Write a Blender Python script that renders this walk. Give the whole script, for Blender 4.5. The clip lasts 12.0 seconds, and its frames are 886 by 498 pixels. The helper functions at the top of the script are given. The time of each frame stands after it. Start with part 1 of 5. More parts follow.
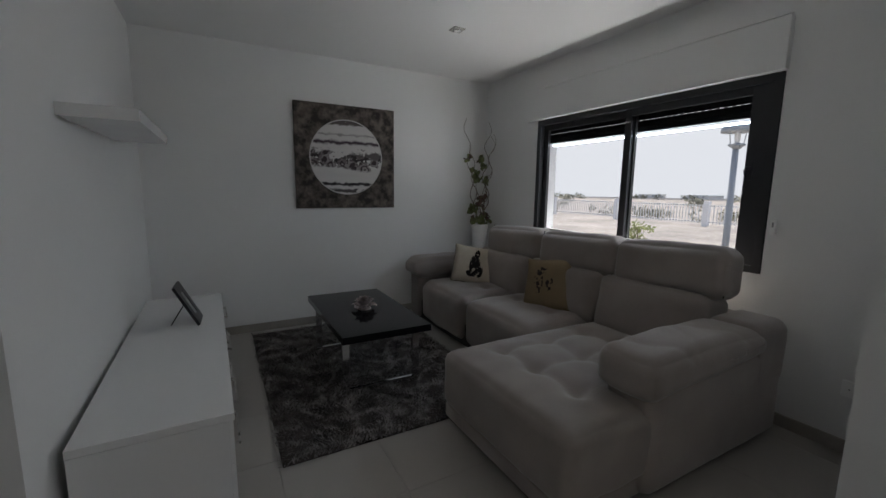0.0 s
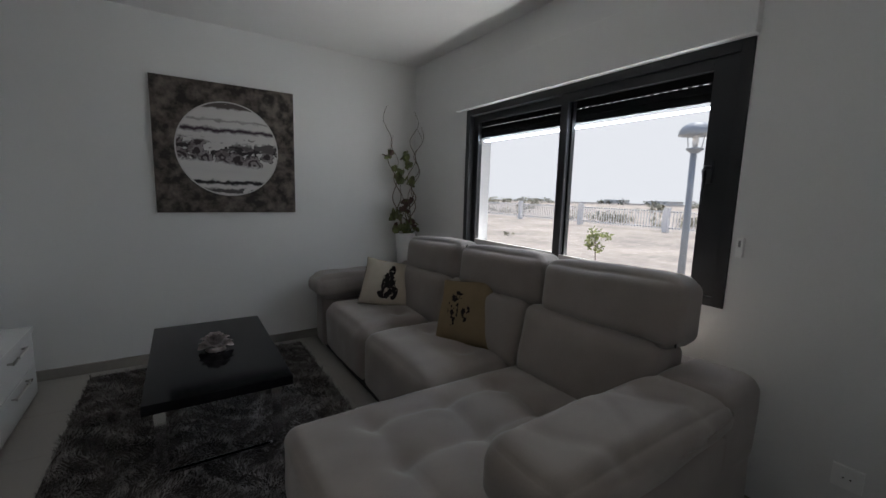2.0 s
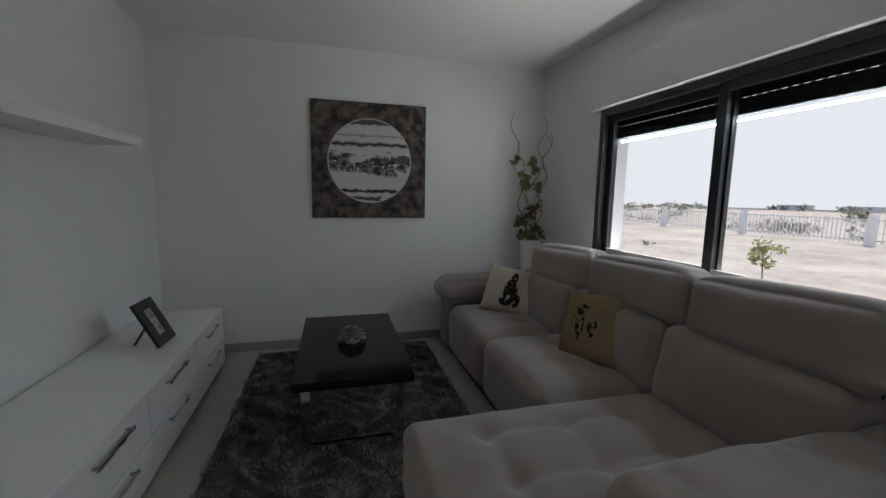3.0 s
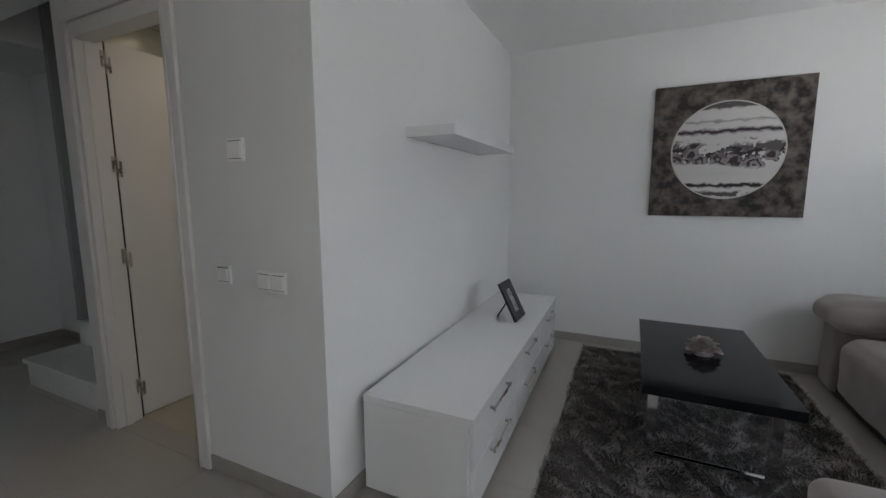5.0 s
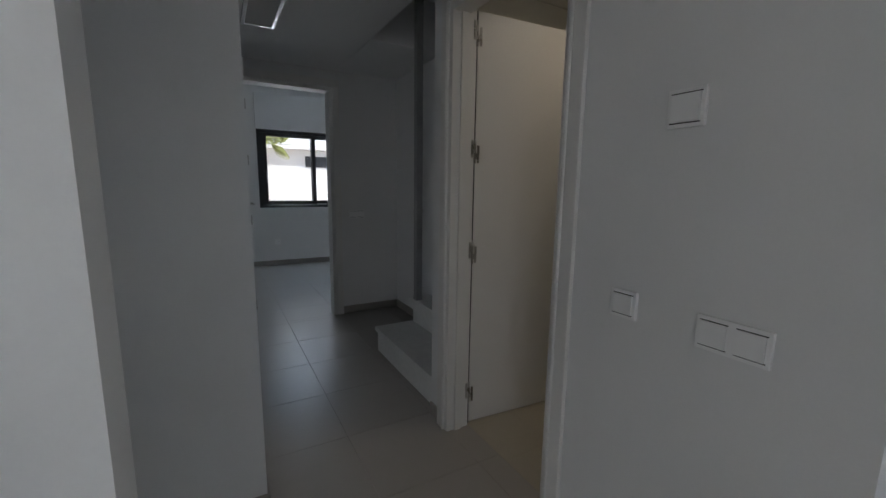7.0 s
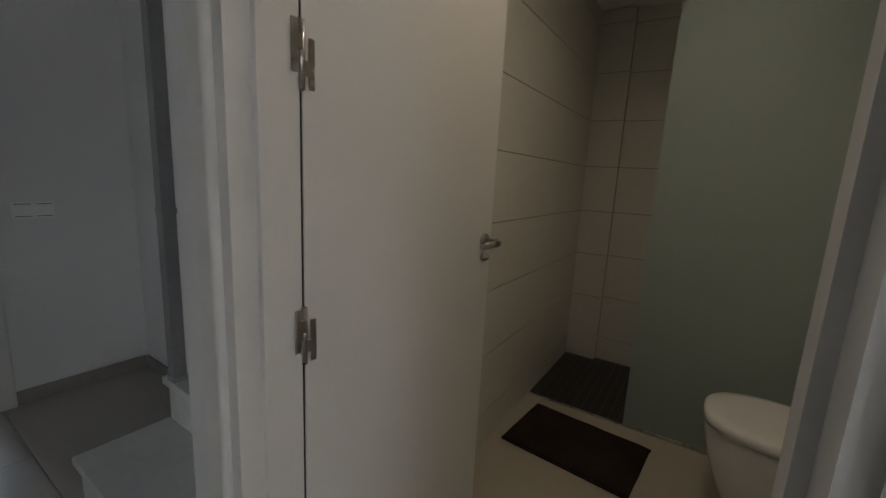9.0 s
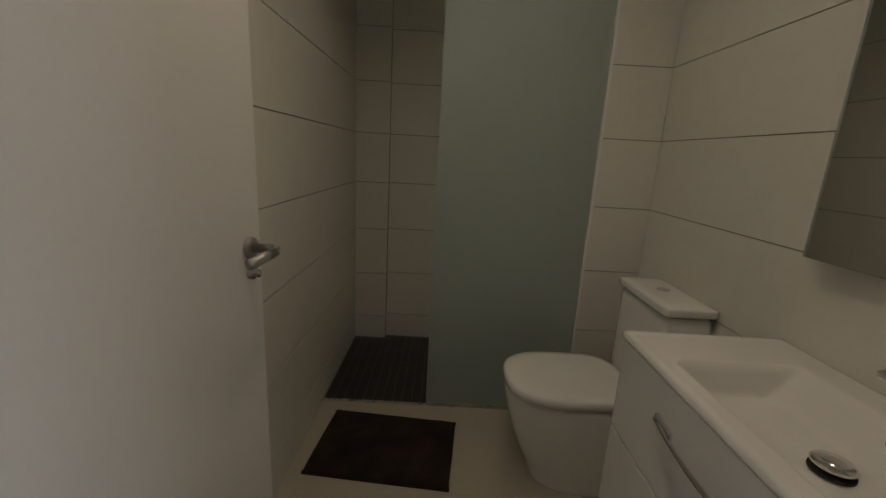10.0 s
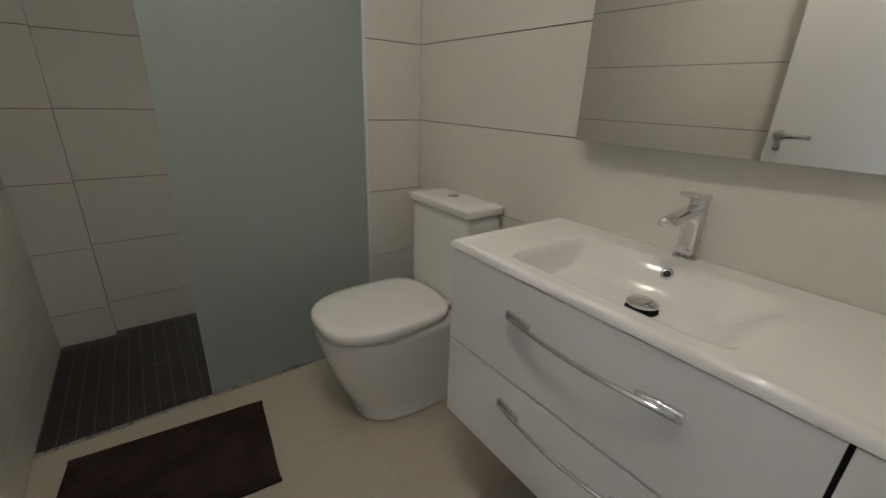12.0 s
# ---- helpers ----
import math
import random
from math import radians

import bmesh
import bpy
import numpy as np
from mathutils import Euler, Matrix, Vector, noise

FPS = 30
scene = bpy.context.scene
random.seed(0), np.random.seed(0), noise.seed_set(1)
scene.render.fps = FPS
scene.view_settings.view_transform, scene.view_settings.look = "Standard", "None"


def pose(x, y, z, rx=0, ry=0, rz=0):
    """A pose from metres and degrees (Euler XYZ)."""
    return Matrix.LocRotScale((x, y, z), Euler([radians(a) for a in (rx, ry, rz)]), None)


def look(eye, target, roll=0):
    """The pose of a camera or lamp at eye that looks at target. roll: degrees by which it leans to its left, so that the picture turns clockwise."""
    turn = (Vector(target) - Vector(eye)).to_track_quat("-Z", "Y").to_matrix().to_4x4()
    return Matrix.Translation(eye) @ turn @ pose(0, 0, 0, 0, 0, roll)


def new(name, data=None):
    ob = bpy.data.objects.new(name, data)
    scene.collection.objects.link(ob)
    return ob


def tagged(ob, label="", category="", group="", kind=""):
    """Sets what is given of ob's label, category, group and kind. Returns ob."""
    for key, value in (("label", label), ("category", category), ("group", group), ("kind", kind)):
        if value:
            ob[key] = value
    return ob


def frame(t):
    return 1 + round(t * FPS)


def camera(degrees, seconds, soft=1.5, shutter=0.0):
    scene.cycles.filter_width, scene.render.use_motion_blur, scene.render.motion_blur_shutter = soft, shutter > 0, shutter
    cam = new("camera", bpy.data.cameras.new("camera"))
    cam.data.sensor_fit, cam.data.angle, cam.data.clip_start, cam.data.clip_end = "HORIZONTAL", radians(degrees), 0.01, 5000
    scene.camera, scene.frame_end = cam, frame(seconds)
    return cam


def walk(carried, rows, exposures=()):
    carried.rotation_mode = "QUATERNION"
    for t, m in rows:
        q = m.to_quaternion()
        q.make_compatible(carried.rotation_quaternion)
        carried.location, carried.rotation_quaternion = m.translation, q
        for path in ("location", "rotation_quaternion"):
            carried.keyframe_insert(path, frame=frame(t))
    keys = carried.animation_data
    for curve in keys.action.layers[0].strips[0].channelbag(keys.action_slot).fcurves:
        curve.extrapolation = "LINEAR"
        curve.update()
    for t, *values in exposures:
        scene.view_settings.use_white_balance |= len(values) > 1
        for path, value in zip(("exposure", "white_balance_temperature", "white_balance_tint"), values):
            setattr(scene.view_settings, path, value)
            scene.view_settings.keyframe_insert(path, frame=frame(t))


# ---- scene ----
cam = camera(95.4, 12.0)
PATH = [
    (0, (0.41, 0.372, 1.281), (1.368, 2.104, 0.99), 0.8),
    (0.5, (0.613, 0.485, 1.247), (1.899, 1.977, 0.9), 0.6),
    (1, (0.837, 0.582, 1.263), (2.222, 1.993, 0.959), 2.1),
    (1.5, (1.041, 0.666, 1.271), (2.37, 2.125, 0.944), 1.1),
    (2, (1.159, 0.72, 1.287), (2.239, 2.381, 1.013), 1.6),
    (2.5, (1.206, 0.74, 1.287), (1.991, 2.56, 1.021), 1.5),
    (4.5, (0.993, 0.705, 1.277), (0.574, 2.645, 1.029), 0.4),
    (5, (0.9, 0.686, 1.259), (0.06, 2.482, 0.993), -0.2),
    (5.5, (0.792, 0.657, 1.274), (-0.444, 2.201, 0.981), -0.4),
    (6, (0.596, 0.663, 1.277), (-0.91, 1.952, 1.015), 0.2),
    (6.5, (0.343, 0.711, 1.267), (-1.339, 1.753, 0.979), 1.0),
    (6.7, (0.24, 0.755, 1.259), (-1.49, 1.708, 0.948), 0.5),
    (8.3, (-0.690, 1.226, 1.235), (-2.157, 2.566, 0.981), 3.9),
    (8.5, (-0.784, 1.302, 1.233), (-2.165, 2.727, 0.983), 3.7),
    (9, (-0.979, 1.463, 1.228), (-2.055, 3.112, 0.875), 2.9),
    (9.5, (-1.092, 1.618, 1.268), (-1.668, 3.492, 0.870), 2.5),
    (10, (-1.168, 1.790, 1.240), (-1.160, 3.736, 0.784), 3.2),
    (10.5, (-1.19, 1.895, 1.22), (-0.72, 3.773, 0.718), 2.0),
    (11, (-1.19, 1.968, 1.193), (-0.213, 3.638, 0.69), 2.6),
    (11.5, (-1.232, 2.022, 1.183), (-0.057, 3.526, 0.586), 3.1),
    (12, (-1.26, 2.038, 1.142), (-0.139, 3.538, 0.441), 2.1),
]
EXPOSURES = [(0, 1.27, 6250, 10), (1.5, 1.36, 6250, 10), (2.5, 1.31, 6250, 10), (4.5, 1.94, 6250, 10), (5.5, 2.42, 6100, 10), (6.5, 1.85, 6050, 10), (8.5, 2.52, 6150, 10), (9.5, 2.82, 6250, 10), (10.5, 3.15, 6200, 10), (11, 3.5, 5900, 10), (12, 3.92, 5450, 10)]
walk(cam, [(t, look(eye, aim, roll)) for t, eye, aim, roll in PATH], EXPOSURES)

# ---- world, sun, lights ----
world = bpy.data.worlds.new("world")
scene.world = world
world.use_nodes = True
wn = world.node_tree.nodes
sky = wn.new("ShaderNodeTexSky")
sky.sky_type = "NISHITA"
sky.sun_disc = False
sky.sun_elevation, sky.sun_rotation = radians(66), radians(72)
world.node_tree.links.new(sky.outputs[0], wn["Background"].inputs[0])
wn["Background"].inputs[1].default_value = 0.14
sun_data = bpy.data.lights.new("sun", "SUN")
sun_data.energy, sun_data.angle, sun_data.color = 2.6, radians(0.5), (1.0, 0.95, 0.86)
sun = new("sun", sun_data)
sun.matrix_world = look((0, 0, 30), (-0.38, -0.12, 30 - 0.92))
SKY_GLOW = 0.58
BATH_WATTS = 0.245
TERRACE_WATTS, SILL_WATTS, HEAD_WATTS = 1.5, 4.0, 1.3
FAR_WATTS, FAR_HEAD_WATTS = 2.8, 1.3


def ceiling_lamp(name, x, y, z, size, watts, colour):
    data = bpy.data.lights.new(name, "AREA")
    data.shape, data.size, data.energy, data.color, data.spread = "DISK", size, watts, colour, radians(150)
    ob = new(name, data)
    ob.location = (x, y, z)
    return ob


# daylight standing in the openings: the terrace door, and the sunlit sill and the sky's edge of the two windows
for nm, at, aim, sx, sy, watts, colour in (
        ("terrace_daylight", (3.30, -0.94, 1.06), (2.3, -0.94, 1.25), 2.0, 2.0, TERRACE_WATTS, (0.92, 0.96, 1.0)),
        ("sill_daylight", (3.25, 2.42, 0.865), (2.7, 2.42, 1.60), 1.80, 0.10, SILL_WATTS, (1.0, 0.97, 0.93)),
        ("head_daylight", (3.215, 2.42, 1.705), (2.0, 2.42, 1.15), 1.78, 0.012, HEAD_WATTS, (0.76, 0.88, 1.0)),
        ("far_sill_daylight", (-6.72, 2.18, 0.925), (-6.0, 2.18, 1.50), 1.30, 0.10, FAR_WATTS, (0.86, 0.94, 1.0)),
        ("far_head_daylight", (-6.70, 2.18, 1.97), (-5.6, 2.18, 1.30), 1.46, 0.03, FAR_HEAD_WATTS, (0.60, 0.79, 1.0))):
    data = bpy.data.lights.new(nm, "AREA")
    data.shape, data.size, data.size_y, data.energy, data.color = "RECTANGLE", sx, sy, watts, colour
    new(nm, data).matrix_world = look(at, aim)

# ---- materials ----
MATS = {}


def mat(name, base, rough=0.6, metal=0.0, vary=0.06, scale=3.0, fine=60.0, bump=0.05, spec=0.5, coat=0.0, tint=None, per_object=0.0):
    """A painted, woven or cast surface with slow stains, fine grain and slight relief."""
    m = bpy.data.materials.new(name)
    m.use_nodes = True
    nt = m.node_tree
    n, l = nt.nodes, nt.links
    b = n["Principled BSDF"]
    co = n.new("ShaderNodeTexCoord")
    big = n.new("ShaderNodeTexNoise")
    big.inputs["Scale"].default_value, big.inputs["Detail"].default_value = scale, 6
    small = n.new("ShaderNodeTexNoise")
    small.inputs["Scale"].default_value, small.inputs["Detail"].default_value = fine, 4
    for t in (big, small):
        l.new(co.outputs["Object"], t.inputs["Vector"])
    mix = n.new("ShaderNodeMath")
    mix.operation = "MULTIPLY_ADD"
    mix.inputs[1].default_value = 0.6
    half = n.new("ShaderNodeMath")
    half.operation = "MULTIPLY"
    half.inputs[1].default_value = 0.4
    l.new(small.outputs["Fac"], half.inputs[0])
    l.new(big.outputs["Fac"], mix.inputs[0])
    l.new(half.outputs[0], mix.inputs[2])
    src = mix.outputs[0]
    if per_object:
        info = n.new("ShaderNodeObjectInfo")
        add = n.new("ShaderNodeMath")
        add.operation = "MULTIPLY_ADD"
        add.inputs[1].default_value = per_object
        l.new(info.outputs["Random"], add.inputs[0])
        l.new(src, add.inputs[2])
        src = add.outputs[0]
    ramp = n.new("ShaderNodeValToRGB")
    dark = [max(0.0, c * (1 - 2.2 * vary)) for c in base]
    lite = [min(1.0, c * (1 + 1.6 * vary)) for c in (tint or base)]
    ramp.color_ramp.elements[0].position, ramp.color_ramp.elements[1].position = 0.3, 0.7 + per_object
    ramp.color_ramp.elements[0].color = (*dark, 1)
    ramp.color_ramp.elements[1].color = (*lite, 1)
    l.new(src, ramp.inputs["Fac"])
    l.new(ramp.outputs["Color"], b.inputs["Base Color"])
    rr = n.new("ShaderNodeMapRange")
    rr.inputs["To Min"].default_value, rr.inputs["To Max"].default_value = max(0.02, rough - 0.06), min(1, rough + 0.08)
    l.new(big.outputs["Fac"], rr.inputs["Value"])
    l.new(rr.outputs[0], b.inputs["Roughness"])
    b.inputs["Metallic"].default_value = metal
    b.inputs["Specular IOR Level"].default_value = spec
    b.inputs["Coat Weight"].default_value = coat
    if bump:
        bp = n.new("ShaderNodeBump")
        bp.inputs["Strength"].default_value, bp.inputs["Distance"].default_value = bump, 0.01
        l.new(src if not per_object else mix.outputs[0], bp.inputs["Height"])
        l.new(bp.outputs[0], b.inputs["Normal"])
    MATS[name] = m
    return m


def glow(name, colour, strength):
    m = bpy.data.materials.new(name)
    m.use_nodes = True
    n = m.node_tree.nodes
    n.remove(n["Principled BSDF"])
    e = n.new("ShaderNodeEmission")
    e.inputs[0].default_value, e.inputs[1].default_value = (*colour, 1), strength
    m.node_tree.links.new(e.outputs[0], n["Material Output"].inputs[0])
    return m


def glass(name, colour, rough=0.0, ior=1.45):
    m = bpy.data.materials.new(name)
    m.use_nodes = True
    b = m.node_tree.nodes["Principled BSDF"]
    b.inputs["Base Color"].default_value = (*colour, 1)
    b.inputs["Roughness"].default_value, b.inputs["IOR"].default_value = rough, ior
    b.inputs["Transmission Weight"].default_value = 1.0
    return m


PAINT = mat("white_wall_paint", (0.80, 0.80, 0.79), 0.75, vary=0.012, scale=1.2, fine=140, bump=0.04)
CEIL = mat("white_ceiling_paint", (0.82, 0.82, 0.81), 0.85, vary=0.01, scale=0.8, fine=120, bump=0.03)
FLOOR = mat("beige_porcelain", (0.42, 0.395, 0.36), 0.31, vary=0.010, scale=1.6, fine=35, bump=0.0, per_object=0.10)
MATS["beige_porcelain"].node_tree.nodes["Map Range"].inputs["To Min"].default_value = 0.30
MATS["beige_porcelain"].node_tree.nodes["Map Range"].inputs["To Max"].default_value = 0.33
GROUT = mat("grey_grout", (0.35, 0.335, 0.305), 0.9, vary=0.1, scale=8, bump=0.1)
SKIRT = mat("taupe_skirting_tile", (0.36, 0.335, 0.30), 0.4, vary=0.06, scale=3, fine=30, bump=0.02)
BATHFLOOR = mat("cream_bath_tile", (0.48, 0.44, 0.35), 0.36, vary=0.03, scale=2, fine=30, bump=0.02, per_object=0.05)
WALLTILE = mat("cream_wall_tile", (0.74, 0.72, 0.66), 0.18, vary=0.02, scale=1.5, fine=25, bump=0.015, per_object=0.04)
TILEJOINT = mat("brown_tile_joint", (0.23, 0.19, 0.145), 0.9, vary=0.1, bump=0.1)
MOSAIC = mat("black_mosaic", (0.022, 0.019, 0.019), 0.35, vary=0.3, scale=9, fine=70, bump=0.1, per_object=0.25)
MOSJOINT = mat("dark_mosaic_joint", (0.15, 0.14, 0.135), 0.9, vary=0.1, bump=0.1)
LACQUER = mat("white_gloss_lacquer", (0.80, 0.80, 0.80), 0.16, vary=0.008, scale=1.0, fine=90, bump=0.006, coat=0.3)
DOORWHITE = mat("white_door_lacquer", (0.78, 0.765, 0.735), 0.42, vary=0.012, scale=1.5, fine=80, bump=0.015)
CERAMIC = mat("white_ceramic", (0.82, 0.81, 0.78), 0.12, vary=0.008, scale=2, fine=40, bump=0.003, coat=0.1)
CHROME = mat("chrome", (0.75, 0.75, 0.76), 0.08, metal=1.0, vary=0.02, bump=0.0)
STEEL = mat("brushed_steel", (0.50, 0.485, 0.46), 0.27, metal=1.0, vary=0.05, scale=20, fine=200, bump=0.02)
ALU = mat("anthracite_aluminium", (0.022, 0.023, 0.026), 0.42, vary=0.12, scale=4, fine=150, bump=0.02)
ALULIGHT = mat("raw_aluminium_track", (0.42, 0.42, 0.42), 0.45, metal=0.3, vary=0.1, bump=0.02)
SILL_RAIL = mat("pale_rail_as_sill", (0.50, 0.50, 0.49), 0.4, vary=0.05, bump=0.02)
SHUTTER = mat("dark_shutter_slats", (0.035, 0.036, 0.04), 0.5, vary=0.1, scale=6, bump=0.02)
FABRIC = mat("taupe_sofa_fabric", (0.31, 0.272, 0.247), 0.92, vary=0.08, scale=5, fine=420, bump=0.20, spec=0.2)
MATS["taupe_sofa_fabric"].node_tree.nodes["Principled BSDF"].inputs["Sheen Weight"].default_value = 0.35
SEAM = mat("dark_sofa_base", (0.05, 0.046, 0.043), 0.95, vary=0.1, bump=0.1)
BLACKGLOSS = mat("black_gloss_table", (0.010, 0.010, 0.012), 0.09, vary=0.2, scale=2, bump=0.004, spec=0.16)
BLACKFRAME = mat("black_photo_frame", (0.012, 0.013, 0.016), 0.35, vary=0.1, bump=0.02)
PHOTO = mat("grey_photo_print", (0.35, 0.35, 0.36), 0.3, vary=0.45, scale=30, fine=60, bump=0.0)
RUG = mat("shaggy_rug", (0.078, 0.068, 0.062), 0.95, vary=0.45, scale=4.5, fine=130, bump=0.3, spec=0.1)
MATBROWN = mat("brown_bath_mat", (0.036, 0.026, 0.022), 0.97, vary=0.3, scale=9, fine=260, bump=0.5, spec=0.1)
TWIG = mat("pale_curly_twig", (0.16, 0.13, 0.09), 0.8, vary=0.2, scale=20, bump=0.1)
LEAF = mat("dry_green_leaf", (0.15, 0.17, 0.06), 0.7, vary=0.4, scale=25, bump=0.1)
PETAL = mat("brown_dried_petal", (0.10, 0.055, 0.045), 0.8, vary=0.3, scale=25, bump=0.1)
PALMGREEN = mat("dark_green_blade", (0.018, 0.026, 0.016), 0.4, vary=0.3, scale=9, bump=0.05)
VASEWHITE = mat("white_vase", (0.72, 0.71, 0.69), 0.36, vary=0.02, bump=0.01)
MARBLE = mat("white_stair_stone", (0.76, 0.76, 0.74), 0.35, vary=0.05, scale=4, fine=30, bump=0.02)
PLASTIC = mat("white_plastic", (0.88, 0.88, 0.87), 0.35, vary=0.01, bump=0.0)
# near black for the shade in gaps and holes; also colours the pot
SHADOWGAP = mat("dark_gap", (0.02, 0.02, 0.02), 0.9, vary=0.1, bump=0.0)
POST = mat("dark_grey_post", (0.34, 0.34, 0.34), 0.45, metal=0.2, vary=0.08, bump=0.02)
SAND = mat("dry_sandy_ground", (0.45, 0.39, 0.33), 0.95, vary=0.22, scale=0.35, fine=4, bump=0.3)
STUCCO = mat("white_stucco", (0.74, 0.73, 0.70), 0.9, vary=0.03, scale=1.5, fine=40, bump=0.2)
FENCEWHITE = mat("white_fence_metal", (0.75, 0.75, 0.75), 0.5, vary=0.03, bump=0.0)
BUSH = mat("green_bush_leaf", (0.31, 0.33, 0.11), 0.7, vary=0.4, scale=6, bump=0.1)
# olive lightened: the distance haze is put into the colour
FARBUSH = mat("hazed_olive_scrub", (0.25, 0.235, 0.17), 0.9, vary=0.3, scale=1.5, bump=0.1)
TRUNK = mat("palm_trunk", (0.33, 0.26, 0.21), 0.95, vary=0.3, scale=8, bump=0.4)
LAMPGREY = mat("grey_street_lamp", (0.30, 0.32, 0.34), 0.5, vary=0.06, bump=0.02)
TERRACE = mat("pale_terrace_tile", (0.55, 0.50, 0.44), 0.8, vary=0.06, scale=2, bump=0.05)
ORNAMENT = mat("silver_rose_ornament", (0.42, 0.36, 0.35), 0.37, metal=0.35, vary=0.3, scale=18, fine=60, bump=0.1)
MIRROR = mat("mirror_silver", (0.86, 0.87, 0.85), 0.02, metal=1.0, vary=0.003, bump=0.0)
MATS["mirror_silver"].node_tree.nodes["Map Range"].inputs["To Max"].default_value = 0.02
CLEAR = glass("window_glass", (0.56, 0.565, 0.57), 0.0, 1.05)
FROST = glass("frosted_green_glass", (0.52, 0.585, 0.56), 0.6, 1.3)
FROST.node_tree.nodes["Principled BSDF"].inputs["Transmission Weight"].default_value = 0.55


# ---- mesh helpers ----
def obj(name, bm, material, smooth=False, bevel=0.0, segs=2):
    if bevel:
        bmesh.ops.bevel(bm, geom=bm.edges[:], offset=bevel, segments=segs, profile=0.7, affect="EDGES", clamp_overlap=True)
    me = bpy.data.meshes.new(name)
    bm.normal_update()
    bm.to_mesh(me)
    bm.free()
    for m in (material if isinstance(material, (list, tuple)) else (material,)):
        me.materials.append(m)
    if smooth:
        me.polygons.foreach_set("use_smooth", [True] * len(me.polygons))
    return new(name, me)


def part(name, bm, material, parent, label="", smooth=False, bevel=0.0, segs=2):
    ob = obj(name, bm, material, smooth, bevel, segs)
    ob.parent = parent
    if label:
        ob["label"] = label
    return ob


def thing(name, label, category, at=(0, 0, 0), group=""):
    ob = new(name)
    ob.location = at
    ob.empty_display_size = 0.05
    return tagged(ob, label, category, group)


def structure(ob, label="", category=""):
    return tagged(ob, label, category, kind="structure")


def box(x0, x1, y0, y1, z0, z1, bm=None):
    bm = bm or bmesh.new()
    v = [bm.verts.new(p) for p in ((x0, y0, z0), (x1, y0, z0), (x1, y1, z0), (x0, y1, z0), (x0, y0, z1), (x1, y0, z1), (x1, y1, z1), (x0, y1, z1))]
    for f in ((0, 3, 2, 1), (4, 5, 6, 7), (0, 1, 5, 4), (1, 2, 6, 5), (2, 3, 7, 6), (3, 0, 4, 7)):
        bm.faces.new([v[i] for i in f])
    return bm


def boxes(*rows):
    bm = bmesh.new()
    for r in rows:
        box(*r, bm=bm)
    return bm


def soft(sx, sy, sz, r, bulge=(0, 0, 0), cuts=14, dents=(), wave=0.0, seed=0):
    """A stuffed block of that size about its centre, with round edges, swollen faces and dents (x, y, depth, radius) in its top."""
    bm = bmesh.new()
    bmesh.ops.create_cube(bm, size=2)
    bmesh.ops.subdivide_edges(bm, edges=bm.edges[:], cuts=cuts, use_grid_fill=True)
    half = Vector((sx / 2, sy / 2, sz / 2))
    for v in bm.verts:
        p = Vector(v.co)
        q = Vector((p.x * half.x, p.y * half.y, p.z * half.z))
        inner = Vector([max(-(h - r), min(h - r, c)) for c, h in zip(q, half)])
        d = q - inner
        if d.length > 1e-6:
            q = inner + d.normalized() * r
        fx, fy, fz = (1 - p.x ** 4), (1 - p.y ** 4), (1 - p.z ** 4)
        q.x += math.copysign(bulge[0], p.x) * fy * fz * abs(p.x) ** 6
        q.y += math.copysign(bulge[1], p.y) * fx * fz * abs(p.y) ** 6
        q.z += math.copysign(bulge[2], p.z) * fx * fy * abs(p.z) ** 6
        if p.z > 0.5:
            for dx, dy, depth, rad in dents:
                q.z -= depth * math.exp(-((q.x - dx) ** 2 + (q.y - dy) ** 2) / rad ** 2)
        if wave:
            q += wave * noise.noise_vector(q * 7 + Vector((seed, 0, 0)))
        v.co = q
    return bm


def moved(bm, m):
    bm.transform(m)
    return bm


def tube(points, radius, sides=8, radii=None):
    bm = bmesh.new()
    rings = []
    pts = [Vector(p) for p in points]
    for i, p in enumerate(pts):
        d = (pts[min(i + 1, len(pts) - 1)] - pts[max(i - 1, 0)]).normalized()
        a = d.orthogonal().normalized() if abs(d.z) > 0.999 else Vector((0, 0, 1)).cross(d).normalized()
        b = d.cross(a)
        rr = radii[i] if radii else radius
        rings.append([bm.verts.new(p + rr * (math.cos(2 * math.pi * k / sides) * a + math.sin(2 * math.pi * k / sides) * b)) for k in range(sides)])
    for r0, r1 in zip(rings, rings[1:]):
        for k in range(sides):
            bm.faces.new((r0[k], r0[(k + 1) % sides], r1[(k + 1) % sides], r1[k]))
    bm.faces.new(rings[0][::-1])
    bm.faces.new(rings[-1])
    return bm


def lathe(profile, sides=24, squash=1.0):
    """Rings of (radius, z) about the z axis."""
    bm = bmesh.new()
    rings = [[bm.verts.new((r * math.cos(2 * math.pi * k / sides), squash * r * math.sin(2 * math.pi * k / sides), z)) for k in range(sides)] for r, z in profile]
    for r0, r1 in zip(rings, rings[1:]):
        for k in range(sides):
            bm.faces.new((r0[k], r0[(k + 1) % sides], r1[(k + 1) % sides], r1[k]))
    bm.faces.new(rings[0][::-1])
    bm.faces.new(rings[-1])
    return bm


# ---- large structure ----
CH = 2.44      # living room ceiling
HC = 2.25      # hall ceiling
PX, WX, TX = 4.215, 3.08, -0.105   # painting wall y, window wall x, cabinet wall x
SY = 1.80      # hall side of the bathroom's door wall


def wall(name, label, *rows):
    return structure(obj(name, boxes(*rows), PAINT), label, "wall")


